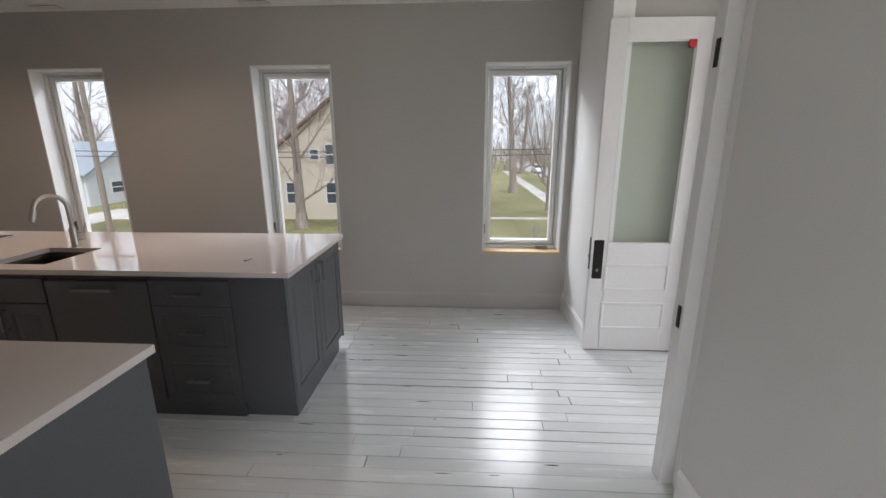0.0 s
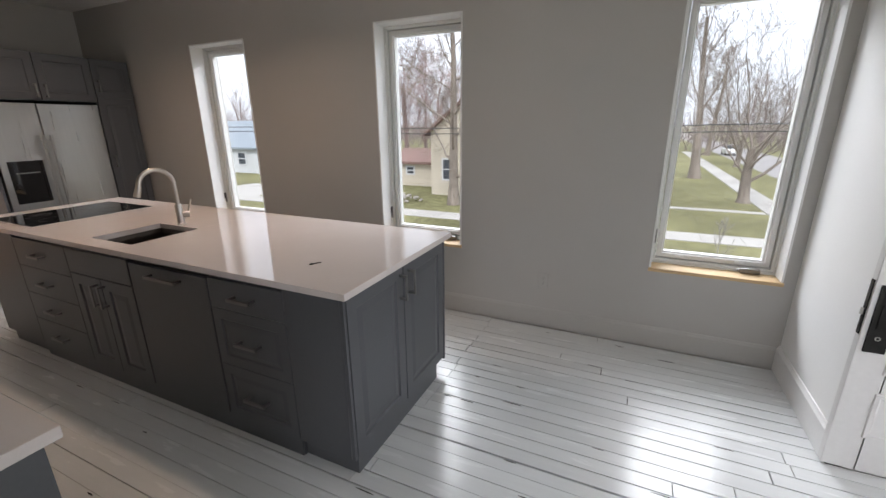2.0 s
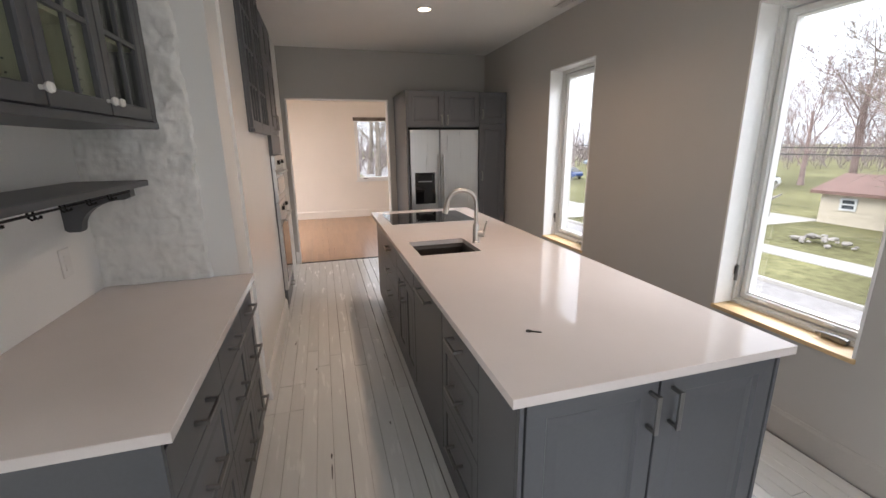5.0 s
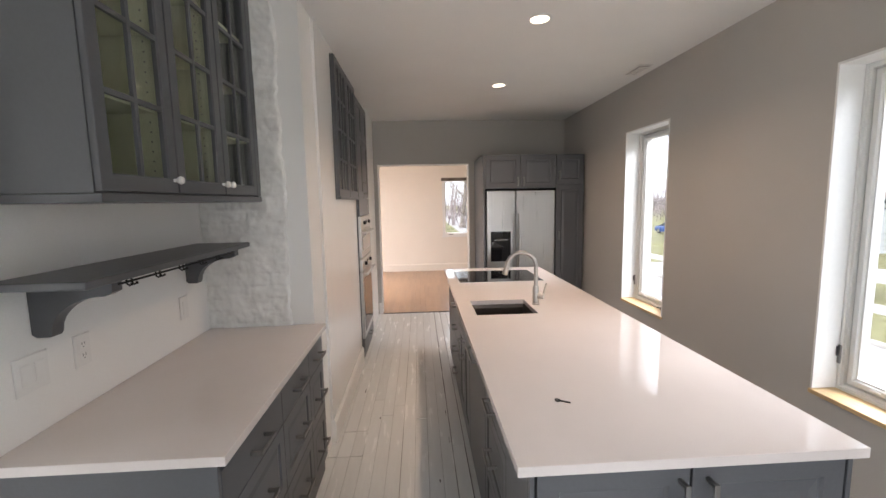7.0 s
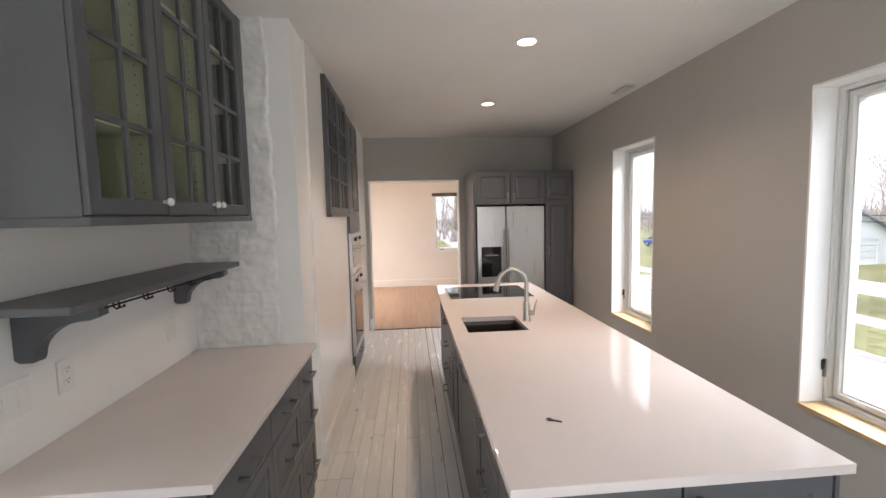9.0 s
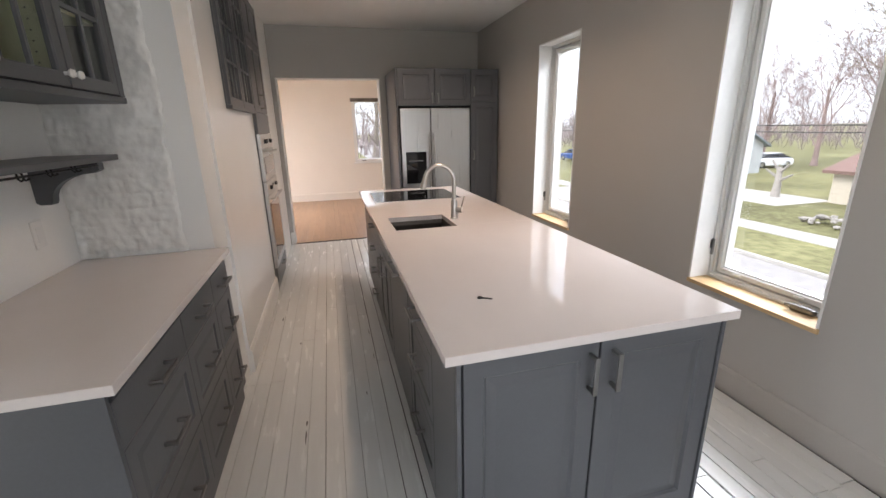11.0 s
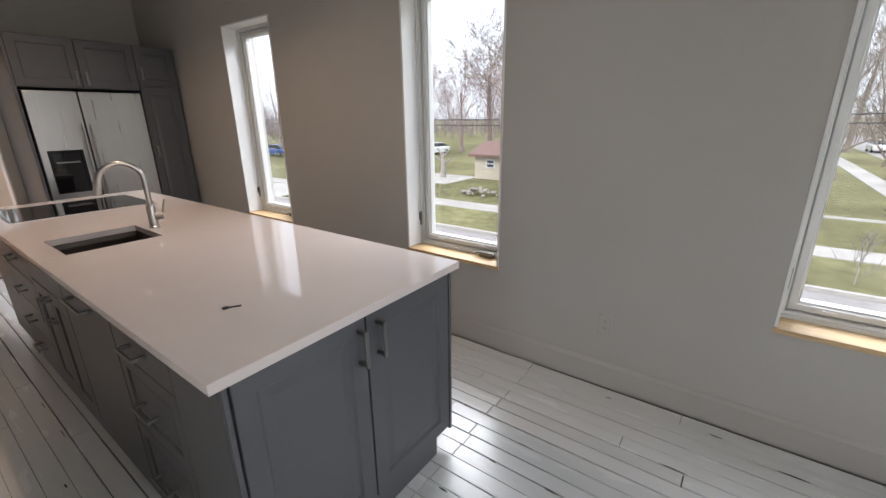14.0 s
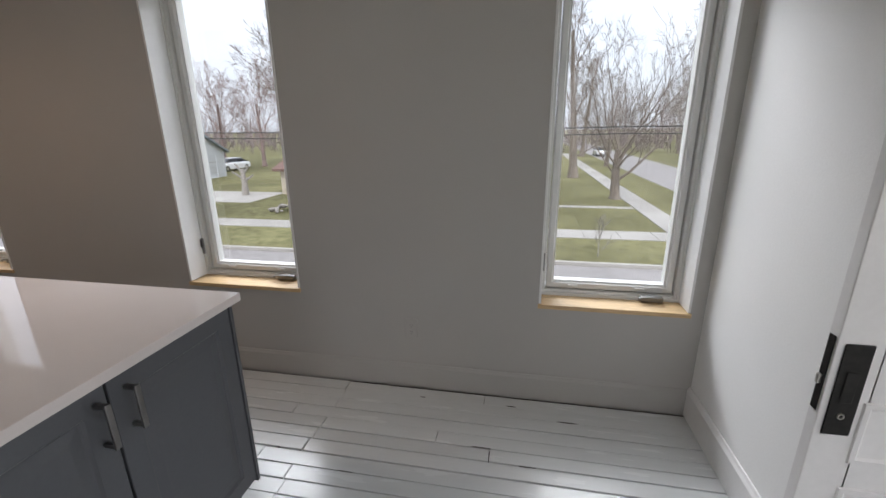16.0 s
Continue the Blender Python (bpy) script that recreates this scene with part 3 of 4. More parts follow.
for cx, cy, r in ((-3.60, 2.62, 0.09), (-3.60, 2.98, 0.11), (-3.35, 2.62, 0.075), (-3.35, 2.98, 0.09)):
    part("burner_ring", turned(bmesh.new(), (cx, cy, 0.9212), ((r - 0.002, 0), (r, 0), (r, 0.0002), (r - 0.002, 0.0002)), 32, ring=True), M_MARK, ck)
# key left on the worktop
ky = thing("key", (-1.096, 2.60, 0.915), "small dark metal key lying on the worktop", "key")
a = math.atan2(0.042, 0.026)
R = Matrix.Translation((-1.096, 2.600, 0.9158)) @ Matrix.Rotation(a, 4, "Z") @ Matrix.Diagonal((0.95, 0.95, 1, 1))
b = turned(bmesh.new(), (-0.018, 0, 0), ((0.004, 0), (0.011, 0), (0.011, 0.0022), (0.004, 0.0022)), 16, ring=True)
b.transform(R)
part("bow", b, M_IRON, ky)
b = add_box(bmesh.new(), -0.008, 0.028, -0.0035, 0.0035, 0, 0.0022)
for i in range(3):
    add_box(b, 0.008 + i * 0.007, 0.011 + i * 0.007, 0.0035, 0.0055, 0, 0.0022)
b.transform(R)
part("blade", b, M_IRON, ky)

# side counter
for x0, x1 in ((-1.430, -0.9035), (-1.850, -1.430), (-2.148, -1.850)):
    drawer_stack("+y", 1.510, 0.912, x0, x1, (0.103, 0.402, 0.700, 0.850), "slate grey base cabinet with three drawers", "side counter cabinets")
solid("counter_end_panel", box(-0.9025, -0.8865, 0.912, 1.530, 0, 0.883, 0.0015), M_CAB, "slate grey end panel of the side counter", "panel")
bm = box(-2.148, -0.874, 0.912, 1.560, 0.885, 0.915, 0.002)
solid("counter_worktop", bm, M_QUARTZ, "polished white quartz worktop along the wall", "worktop")


# ---- glazed wall cabinets ----
def glass_door(c, side, at, u0, u1, z0, z1, cols, rows, knob=None):
    w = 0.052
    d = part("door", face(panel(u0 + 0.0015, u1 - 0.0015, z0, z1, ((0, 0), (0, 0.018), (0.002, 0.020), (w - 0.006, 0.020), (w, 0.015), (w, 0.0)), True), side, at), M_CAB, c)
    for i in range(1, cols):
        u = u0 + w + (u1 - u0 - 2 * w) * i / cols
        part("glazing_bar", face(box(u - 0.009, u + 0.009, 0.004, 0.017, z0 + w, z1 - w, 0.002), side, at), M_CAB, d)
    for j in range(1, rows):
        z = z0 + w + (z1 - z0 - 2 * w) * j / rows
        part("glazing_bar", face(box(u0 + w, u1 - w, 0.003, 0.0165, z - 0.009, z + 0.009, 0.002), side, at), M_CAB, d)
    p = part("pane", face(box(u0 + w - 0.004, u1 - w + 0.004, -0.001, 0.002, z0 + w - 0.004, z1 - w + 0.004), side, at), M_CABGLASS, d, smooth=0)
    p.visible_shadow = False
    if knob is not None:
        s = at + (0.02 if side[0] == "+" else -0.02)
        k = 1 if side[0] == "+" else -1
        part("knob", turned(bmesh.new(), (knob, s, z0 + 0.045), [(r, k * h) for r, h in ((0.001, 0), (0.007, 0.0), (0.006, 0.010), (0.013, 0.016), (0.0155, 0.023), (0.012, 0.030), (0.001, 0.032))], 16, "y"), M_PORC, d, "white porcelain knob")
    return d


def carcass(c, x0, x1, y0, y1, z0, z1, shelves, holes=()):
    t = 0.018
    for b in (box(x0, x0 + t, y0, y1, z0, z1), box(x1 - t, x1, y0, y1, z0, z1)):
        part("side_panel", b, M_CAB, c)
    part("top_panel", box(x0 + t, x1 - t, y0, y1, z1 - t, z1), M_CAB, c)
    part("bottom_panel", box(x0 + t, x1 - t, y0, y1, z0, z0 + t), M_CAB, c)
    part("back_panel", box(x0 + t, x1 - t, y0, y0 + 0.010, z0 + t, z1 - t), M_CABIN, c, "pale cream cabinet lining")
    for z in shelves:
        part("shelf", box(x0 + t + 0.001, x1 - t - 0.001, y0 + 0.012, y1 - 0.03, z, z + 0.014), M_CABIN, c)


uc = thing("wall_cabinet", (-1.54, 1.08, 1.63), "dark grey wall cabinet with three glazed doors", "cabinet", "glazed wall cabinets")
carcass(uc, -2.127, -0.960, 0.912, 1.229, 1.655, 2.700, (1.94, 2.20, 2.46))
part("bottom_rail", box(-2.130, -0.955, 0.912, 1.252, 1.628, 1.654, 0.003), M_CAB, uc)
part("filler_strip", box(-2.127, -2.078, 1.2295, 1.249, 1.656, 2.70, 0.001), M_CAB, uc)
for x in (-1.336, -1.705):
    part("divider", box(x - 0.016, x + 0.016, 0.923, 1.226, 1.674, 2.681), M_CABIN, uc, "cream lined divider with a row of peg holes")
    for yy in (0.96, 1.18):
        b = bmesh.new()
        for i in range(26):
            z = 1.74 + i * 0.034
            add_box(b, x + 0.0161, x + 0.0168, yy - 0.0028, yy + 0.0028, z - 0.0028, z + 0.0028)
        tagged(part("peg_holes", b, M_MARK, uc, smooth=0), kind="stuff")
for x0, x1, k in ((-1.334, -0.962, -1.31), (-1.703, -1.338, -1.68), (-2.076, -1.707, -1.735)):
    glass_door(uc, "+y", 1.2295, x0, x1, 1.660, 2.694, 2, 4, k)

u2 = thing("wall_cabinet", (-3.33, 1.52, 1.64), "dark grey glazed cabinet fronts set into the wall", "cabinet", "glazed wall cabinets")
b = box(-3.80, -2.86, 1.513, 1.524, 1.64, 2.665)
part("back_panel", b, M_CAB, u2)
part("bottom_rail", box(-3.80, -2.86, 1.525, 1.552, 1.64, 1.662, 0.002), M_CAB, u2)
for x0, x1 in ((-3.328, -2.862), (-3.798, -3.332)):
    glass_door(u2, "+y", 1.5245, x0, x1, 1.664, 2.664, 3, 4)

# oven tower
ot = thing("oven_tower", (-4.24, 1.2, 0), "tall dark grey cabinet holding two built-in ovens", "cabinet")
part("body", box(-4.628, -3.848, 0.80, 1.520, 0.0, 2.63), M_CAB, ot)
for u0, u1, s in ((-4.238, -3.850, 1), (-4.626, -4.242, -1)):
    put_front("door", ot, "+y", 1.520, u0, u1, 2.27, 2.625, SHAKER)
    d = put_front("door", ot, "+y", 1.520, u0, u1, 1.66, 2.265, SHAKER)
    pull(d, "+y", 1.540, -4.238 + s * 0.035, 1.76, 0.115, True)
put_front("filler_panel", ot, "+y", 1.520, -4.626, -3.850, 1.475, 1.655, DRAWER)
put_front("drawer", ot, "+y", 1.520, -4.626, -3.850, 0.10, 0.235, DRAWER)
pull(ot.children[-1], "+y", 1.540, -4.238, 0.19, 0.12)


def oven(z0, z1, label):
    o = thing("oven", (-4.238, 1.53, z0), label, "oven", "built-in ovens")
    x0, x1 = -4.615, -3.860
    part("control_panel", box(x0, x1, 1.5205, 1.548, z1 - 0.125, z1, 0.002), M_STEEL, o, "brushed steel control panel")
    part("display", box(-4.30, -4.18, 1.5482, 1.5495, z1 - 0.085, z1 - 0.045), M_BLACKGLASS, o)
    for x in (-4.42, -4.06):
        part("knob", turned(bmesh.new(), (x, 1.548, z1 - 0.065), ((0.001, 0), (0.020, 0), (0.018, 0.024), (0.001, 0.026)), 18, "y"), M_BLACK, o)
    d = part("door", face(panel(x0, x1, z0, z1 - 0.130, ((0, 0), (0, 0.024), (0.003, 0.027), (0.05, 0.027), (0.052, 0.025))), "+y", 1.5205), M_STEEL, o, "brushed steel oven door")
    part("window", box(x0 + 0.075, x1 - 0.075, 1.5455, 1.5485, z0 + 0.06, z1 - 0.20, 0.001), M_BLACKGLASS, d)
    b = tube(bmesh.new(), [(x0 + 0.05, 1.585, z1 - 0.160), (x1 - 0.05, 1.585, z1 - 0.160)], 0.011, 12)
    for x in (x0 + 0.09, x1 - 0.09):
        tube(b, [(x, 1.547, z1 - 0.160), (x, 1.585, z1 - 0.160)], 0.008, 10)
    part("handle", b, M_STEEL, d)


oven(1.06, 1.47, "upper built-in steel and black glass oven")
oven(0.24, 1.05, "lower built-in steel and black glass oven")

# refrigerator and the cabinets round it
FXF = -4.86
fr = thing("refrigerator", (-5.2, 3.385, 0), "stainless steel side-by-side refrigerator with an ice dispenser", "refrigerator")
part("body", box(-5.60, FXF - 0.065, 2.957, 3.812, 0.02, 1.722), M_BLACK, fr)
for u0, u1, hu in ((2.955, 3.318, 3.293), (3.326, 3.815, 3.352)):
    d = part("door", box(FXF - 0.060, FXF, u0, u1, 0.06, 1.720, 0.006), M_STEEL, fr, "brushed stainless steel door")
    b = bmesh.new()
    tube(b, [(FXF + 0.045, hu, 0.62), (FXF + 0.045, hu, 1.44)], 0.011, 12)
    for z in (0.66, 1.40):
        tube(b, [(FXF - 0.002, hu, z), (FXF + 0.045, hu, z)], 0.008, 10)
    part("handle", b, M_STEEL, d)
    if u0 < 3:
        ds = part("dispenser", face(panel(3.005, 3.256, 0.842, 1.220, ((0, 0), (0, 0.008), (0.004, 0.010), (0.02, 0.010), (0.024, 0.004))), "+x", FXF), M_BLACKGLASS, d, "black ice and water dispenser")
        part("dispenser_bar", box(FXF + 0.010, FXF + 0.016, 3.045, 3.215, 1.108, 1.120, 0.002), M_HANDLE, d)
part("kick_grille", box(-5.55, FXF - 0.03, 2.96, 3.81, 0.0, 0.055), M_BLACK, fr)
solid("refrigerator_side_panel", box(WEST + 0.002, FXF + 0.004, 2.915, 2.937, 0, 2.160, 0.001), M_CAB, "tall dark grey panel beside the refrigerator", "panel")
fu = thing("cabinet_over_refrigerator", (-5.25, 3.38, 1.745), "dark grey cabinet with two doors over the refrigerator", "cabinet", "tall grey cabinets")
part("body", box(WEST + 0.002, FXF - 0.02, 2.939, 3.826, 1.745, 2.158), M_CAB, fu)
for u0, u1, hu in ((2.939, 3.380, 3.345), (3.383, 3.826, 3.418)):
    d = put_front("door", fu, "+x", FXF - 0.020, u0, u1, 1.750, 2.156, SHAKER)
    pull(d, "+x", FXF, hu, 1.83, 0.10, True)
pc = thing("pantry_cabinet", (-5.25, 4.01, 0), "tall narrow dark grey pantry cabinet with two doors", "cabinet", "tall grey cabinets")
part("body", box(WEST + 0.002, FXF - 0.02, 3.828, 4.186, 0.0, 2.158), M_CAB, pc)
for z0, z1, hz in ((0.103, 1.785, 1.16), (1.790, 2.156, 1.90)):
    d = put_front("door", pc, "+x", FXF - 0.020, 3.829, 4.180, z0, z1, SHAKER)
    pull(d, "+x", FXF, 3.862, hz, 0.10, True)

# wall shelf on brackets
sh = thing("wall_shelf", (-1.5, 0.912, 1.385), "dark grey wooden wall shelf on curved brackets with hooks", "shelf")
part("board", box(-2.06, -0.935, 0.912, 1.195, 1.386, 1.411, 0.005), M_CAB, sh)
for x in (-1.095, -1.955):
    prof = [(0.912, 1.386), (0.912, 1.225), (0.925, 1.215), (0.965, 1.215)]
    for i in range(0, 9):
        t = i / 8
        a = math.pi / 2 * t
        prof.append((0.972 + 0.168 * (1 - math.cos(a)), 1.228 + 0.112 * math.sin(a)))
    prof += [(1.165, 1.352), (1.165, 1.386)]
    b = rings(bmesh.new(), [[(x - 0.022, y, z) for y, z in prof], [(x + 0.022, y, z) for y, z in prof]])
    part("bracket", b, M_CAB, sh)
rl = part("hook_rail", tube(bmesh.new(), [(-1.10, 1.165, 1.372), (-1.93, 1.165, 1.372)], 0.004, 8), M_IRON, sh)
for x in (-1.15, -1.30, -1.45, -1.60, -1.75):
    b = bmesh.new()
    for s in (-0.012, 0.012):
        tube(b, [(x + s, 1.165, 1.386), (x + s, 1.167, 1.366), (x + s, 1.174, 1.360), (x + s, 1.181, 1.364)], 0.003, 8)
        turned(b, (x + s, 1.182, 1.365), ((0.001, -0.005), (0.004, -0.003), (0.004, 0.003), (0.001, 0.005)), 8)
    part("hook", b, M_IRON, sh)


# ---- plates on the walls ----
def plate(side, at, u, z, kind, m=M_PLATE):
    w = 0.116 if kind == "double" else 0.072
    o = thing("wall_outlet" if kind == "outlet" else "light_switch", {"+": (u, at, z), "-": (u, at, z)}[side[0]], "white plastic wall outlet with two sockets" if kind == "outlet" else "white plastic rocker light switch plate", "outlet" if kind == "outlet" else "switch", "wall plates")
    part("cover", face(panel(u - w / 2, u + w / 2, z - 0.058, z + 0.058, ((0, 0.0005), (0, 0.003), (0.004, 0.006))), side, at), m, o)
    if kind == "outlet":
        for dz in (-0.02, 0.02):
            s = part("socket", face(panel(u - 0.016, u + 0.016, z + dz - 0.014, z + dz + 0.014, ((0, 0.006), (0, 0.0075), (0.002, 0.008))), side, at), m, o)
            b = bmesh.new()
            for du in (-0.006, 0.006):
                add_box(b, u + du - 0.001, u + du + 0.001, 0.0081, 0.0084, z + dz - 0.001, z + dz + 0.008)
            add_box(b, u - 0.002, u + 0.002, 0.0081, 0.0084, z + dz - 0.010, z + dz - 0.006)
            part("slot", face(b, side, at), M_MARK, s, smooth=0)
    else:
        for du in ((-0.024, 0.024) if kind == "double" else (0.0,)):
            part("rocker", face(panel(u + du - 0.016, u + du + 0.016, z - 0.033, z + 0.033, ((0, 0.005), (0, 0.008), (0.002, 0.009))), side, at), M_PLATE, o)


plate("+y", 0.91, -1.056, 1.11, "double")
plate("+y", 0.91, -1.25, 1.113, "outlet")
plate("+y", 0.91, -1.889, 1.10, "single")
plate("-y", NORTH, -0.37, 0.375, "outlet", M_WALL)

# ---- glazed door, standing open ----
dr = thing("door_1", (1.44, 3.35, 0), "old white panelled door with a tall glass pane, partly slid out", "door", kind="structure")
D0, D1, DY = 1.090, 1.880, 3.352
leaf = bmesh.new()
GX0, GX1, GZ0, GZ1 = 1.208, 1.655, 0.856, 2.222
for u0, u1, z0, z1 in wall_with_holes(D0, D1, 0.012, 2.352, [(GX0, GX1, GZ0, GZ1)]):
    add_box(leaf, u0, u1, DY, DY + 0.040, z0, z1)
bmesh.ops.remove_doubles(leaf, verts=leaf.verts[:], dist=1e-5)
bmesh.ops.delete(leaf, geom=[f for f in leaf.faces if all(len(e.link_faces) > 2 for e in f.edges)], context="FACES")
bmesh.ops.bevel(leaf, geom=[e for e in leaf.edges if len(e.link_faces) == 2 and e.calc_face_angle(0) > 1.0], offset=0.003, segments=2, profile=0.5, affect="EDGES")
part("leaf", leaf, M_DOOR, dr)
p = part("pane", box(GX0 - 0.002, GX1 + 0.002, DY + 0.018, DY + 0.022, GZ0 - 0.002, GZ1 + 0.002), M_GLASS, dr, "clear glass pane in the door", smooth=0)
p.visible_shadow = False
part("glazing_bead", face(panel(GX0, GX1, GZ0, GZ1, ((0, -0.016), (0, -0.003), (0.010, -0.014), (0.010, -0.016)), True), "-y", DY), M_DOOR, dr)
for z0, z1 in ((0.495, 0.705), (0.185, 0.405)):
    part("panel_moulding", face(panel(1.195, 1.668, z0, z1, ((0, 0.0), (0.003, 0.006), (0.016, 0.007), (0.024, 0.001), (0.030, 0.0006)), False), "-y", DY), M_DOOR, dr)
lk = part("lock_plate", box(1.108, 1.180, DY - 0.005, DY - 0.0005, 0.590, 0.885, 0.003), M_IRON, dr, "black iron pocket door lock plate")
part("finger_pull", box(1.128, 1.160, DY - 0.0085, DY - 0.0052, 0.70, 0.80, 0.002), M_IRON, lk)
part("keyhole", turned(bmesh.new(), (1.144, DY - 0.0052, 0.655), ((0.006, 0), (0.010, 0), (0.009, -0.003), (0.006, -0.003)), 14, "y", True), M_NICKEL, lk)
ep = part("edge_plate", box(D0 - 0.004, D0 - 0.0005, DY + 0.008, DY + 0.032, 0.66, 0.90, 0.001), M_IRON, dr)
part("bolt", box(D0 - 0.014, D0 - 0.0042, DY + 0.014, DY + 0.026, 0.745, 0.775, 0.002), M_NICKEL, ep)
part("sticker", box(1.606, 1.648, DY - 0.0022, DY + 0.0175, 2.176, 2.222), M_RED, dr, "small red sticker")

# ---- ceiling fittings ----
for x, y in LAMPS:
    cl = thing("ceiling_light", (x, y, CEIL), "round recessed ceiling light, switched on, white trim", "ceiling light", "recessed ceiling lights")
    part("trim_ring", turned(bmesh.new(), (x, y, CEIL), ((0.058, -0.001), (0.078, -0.001), (0.078, -0.004), (0.062, -0.008), (0.058, -0.006)), 32, ring=True), M_TRIM, cl)
    part("lens", turned(bmesh.new(), (x, y, CEIL), ((0.001, -0.003), (0.057, -0.003), (0.057, -0.005), (0.001, -0.0055)), 32), M_LAMP, cl, "glowing warm lens")
for x in (-3.42, -1.60):
    cv = thing("ceiling_vent", (x, 4.06, CEIL), "small white ceiling air vent with dark slots", "vent", "ceiling vents")
    part("frame", box(x - 0.14, x + 0.14, 4.00, 4.115, CEIL - 0.008, CEIL - 0.0005, 0.003), M_VINYL, cv)
    part("backing", box(x - 0.118, x + 0.118, 4.015, 4.10, CEIL - 0.0095, CEIL - 0.0083), M_DARK, cv)
    for i in range(5):
        part("slat", box(x - 0.116, x + 0.116, 4.020 + i * 0.0165, 4.029 + i * 0.0165, CEIL - 0.014, CEIL - 0.0097, 0.001), M_VINYL, cv)

# ---- whitewashed brick on the chimney breast ----
cb = thing("chimney_brick", (-2.12, 1.14, 0.915), "rough whitewashed bare brick strip beside the plaster", "brickwork", kind="structure")
rnd = random.Random(5)
bm = bmesh.new()
NY, NZ = 56, 200
grid = []
for j in range(NZ + 1):
    z = 0.916 + (CEIL - 0.918) * j / NZ
    edge = 1.375 + 0.022 * noise.noise((z * 5, 1.3, 0)) + 0.012 * noise.noise((z * 23, 4.1, 0))
    row = []
    course = int(z / 0.072)
    fz = abs((z / 0.072) % 1 - 0.5) * 2
    for i in range(NY + 1):
        y = 0.911 + (edge - 0.911) * i / NY
        fy = abs(((y + (0.105 if course % 2 else 0)) / 0.21) % 1 - 0.5) * 2
        joint = max(0.0, (fz - 0.68) / 0.32, (fy - 0.88) / 0.12)
        joint = min(1.0, joint) ** 1.5
        lump = 0.015 * noise.noise((y * 11, z * 11, 0.5 + course * 0.4)) + 0.006 * noise.noise((y * 31, z * 31, 2.0)) + 0.003 * noise.noise((y * 70, z * 70, 6.0))
        x = -2.128 + lump - 0.007 * joint * (0.55 + 0.6 * noise.noise((y * 6, z * 6, 9)))
        if i == NY:
            x = -2.152
        row.append(bm.verts.new((x, y, z)))
    grid.append(row)
for a, c in zip(grid, grid[1:]):
    for i in range(NY):
        bm.faces.new((a[i], a[i + 1], c[i + 1], c[i]))
part("brick_face", bm, M_BRICK, cb, smooth=1.2)

# ---- outdoors ----
G = -3.2
bm = bmesh.new()
add_box(bm, -400, 400, 16.9, 600, G - 0.4, G)
add_box(bm, -400, 400, -300, 8.2, G - 0.4, G)
solid("ground", bm, M_GRASS, "patchy spring lawn", "lawn", kind="structure")
solid("road", box(-400, 400, 8.2, 16.9, G - 0.4, G - 0.12), M_ASPHALT, "pale worn residential road", "road", kind="structure")
solid("kerb", box(-400, 400, 16.76, 16.92, G - 0.3, G + 0.02, 0.02), M_CONC, "pale concrete kerb", "kerb", kind="structure")
solid("side_street", box(11.2, 17.4, 16.93, 400, G - 0.3, G + 0.012), M_ASPHALT, "pale worn side street", "road", kind="structure")


def slabs(name, x0, x1, y0, y1, along, step, label):
    p = thing(name, ((x0 + x1) / 2, (y0 + y1) / 2, G), label, "pavement", kind="structure")
    part("bed", box(x0, x1, y0, y1, G - 0.1, G + 0.012), M_CONC, p)
    n = int(((x1 - x0) if along == "x" else (y1 - y0)) / step)
    for i in range(min(n, 40)):
        if along == "x":
            b = box(x0 + i * step + 0.01, x0 + (i + 1) * step - 0.01, y0 + 0.005, y1 - 0.005, G, G + 0.03, 0.006)
        else:
            b = box(x0 + 0.005, x1 - 0.005, y0 + i * step + 0.01, y0 + (i + 1) * step - 0.01, G, G + 0.03, 0.006)
        part("slab", b, M_CONC, p)


slabs("pavement", -45, 11, 20.25, 21.75, "x", 1.5, "pale concrete pavement along the road")
slabs("side_pavement", 6.75, 8.05, 21.8, 80, "y", 1.5, "pale concrete pavement along the side street")
slabs("garden_path", 1.0, 6.7, 27.5, 28.1, "x", 1.2, "narrow concrete path across the lawn")
solid("driveway", box(-27, -17.5, 26.5, 31.0, G - 0.1, G + 0.014), M_CONC, "pale concrete driveway", "driveway", kind="structure")
solid("drive_apron", box(-29, -23.5, 16.95, 26.48, G - 0.1, G + 0.014), M_CONC, "pale concrete driveway reaching the road", "driveway", kind="structure")


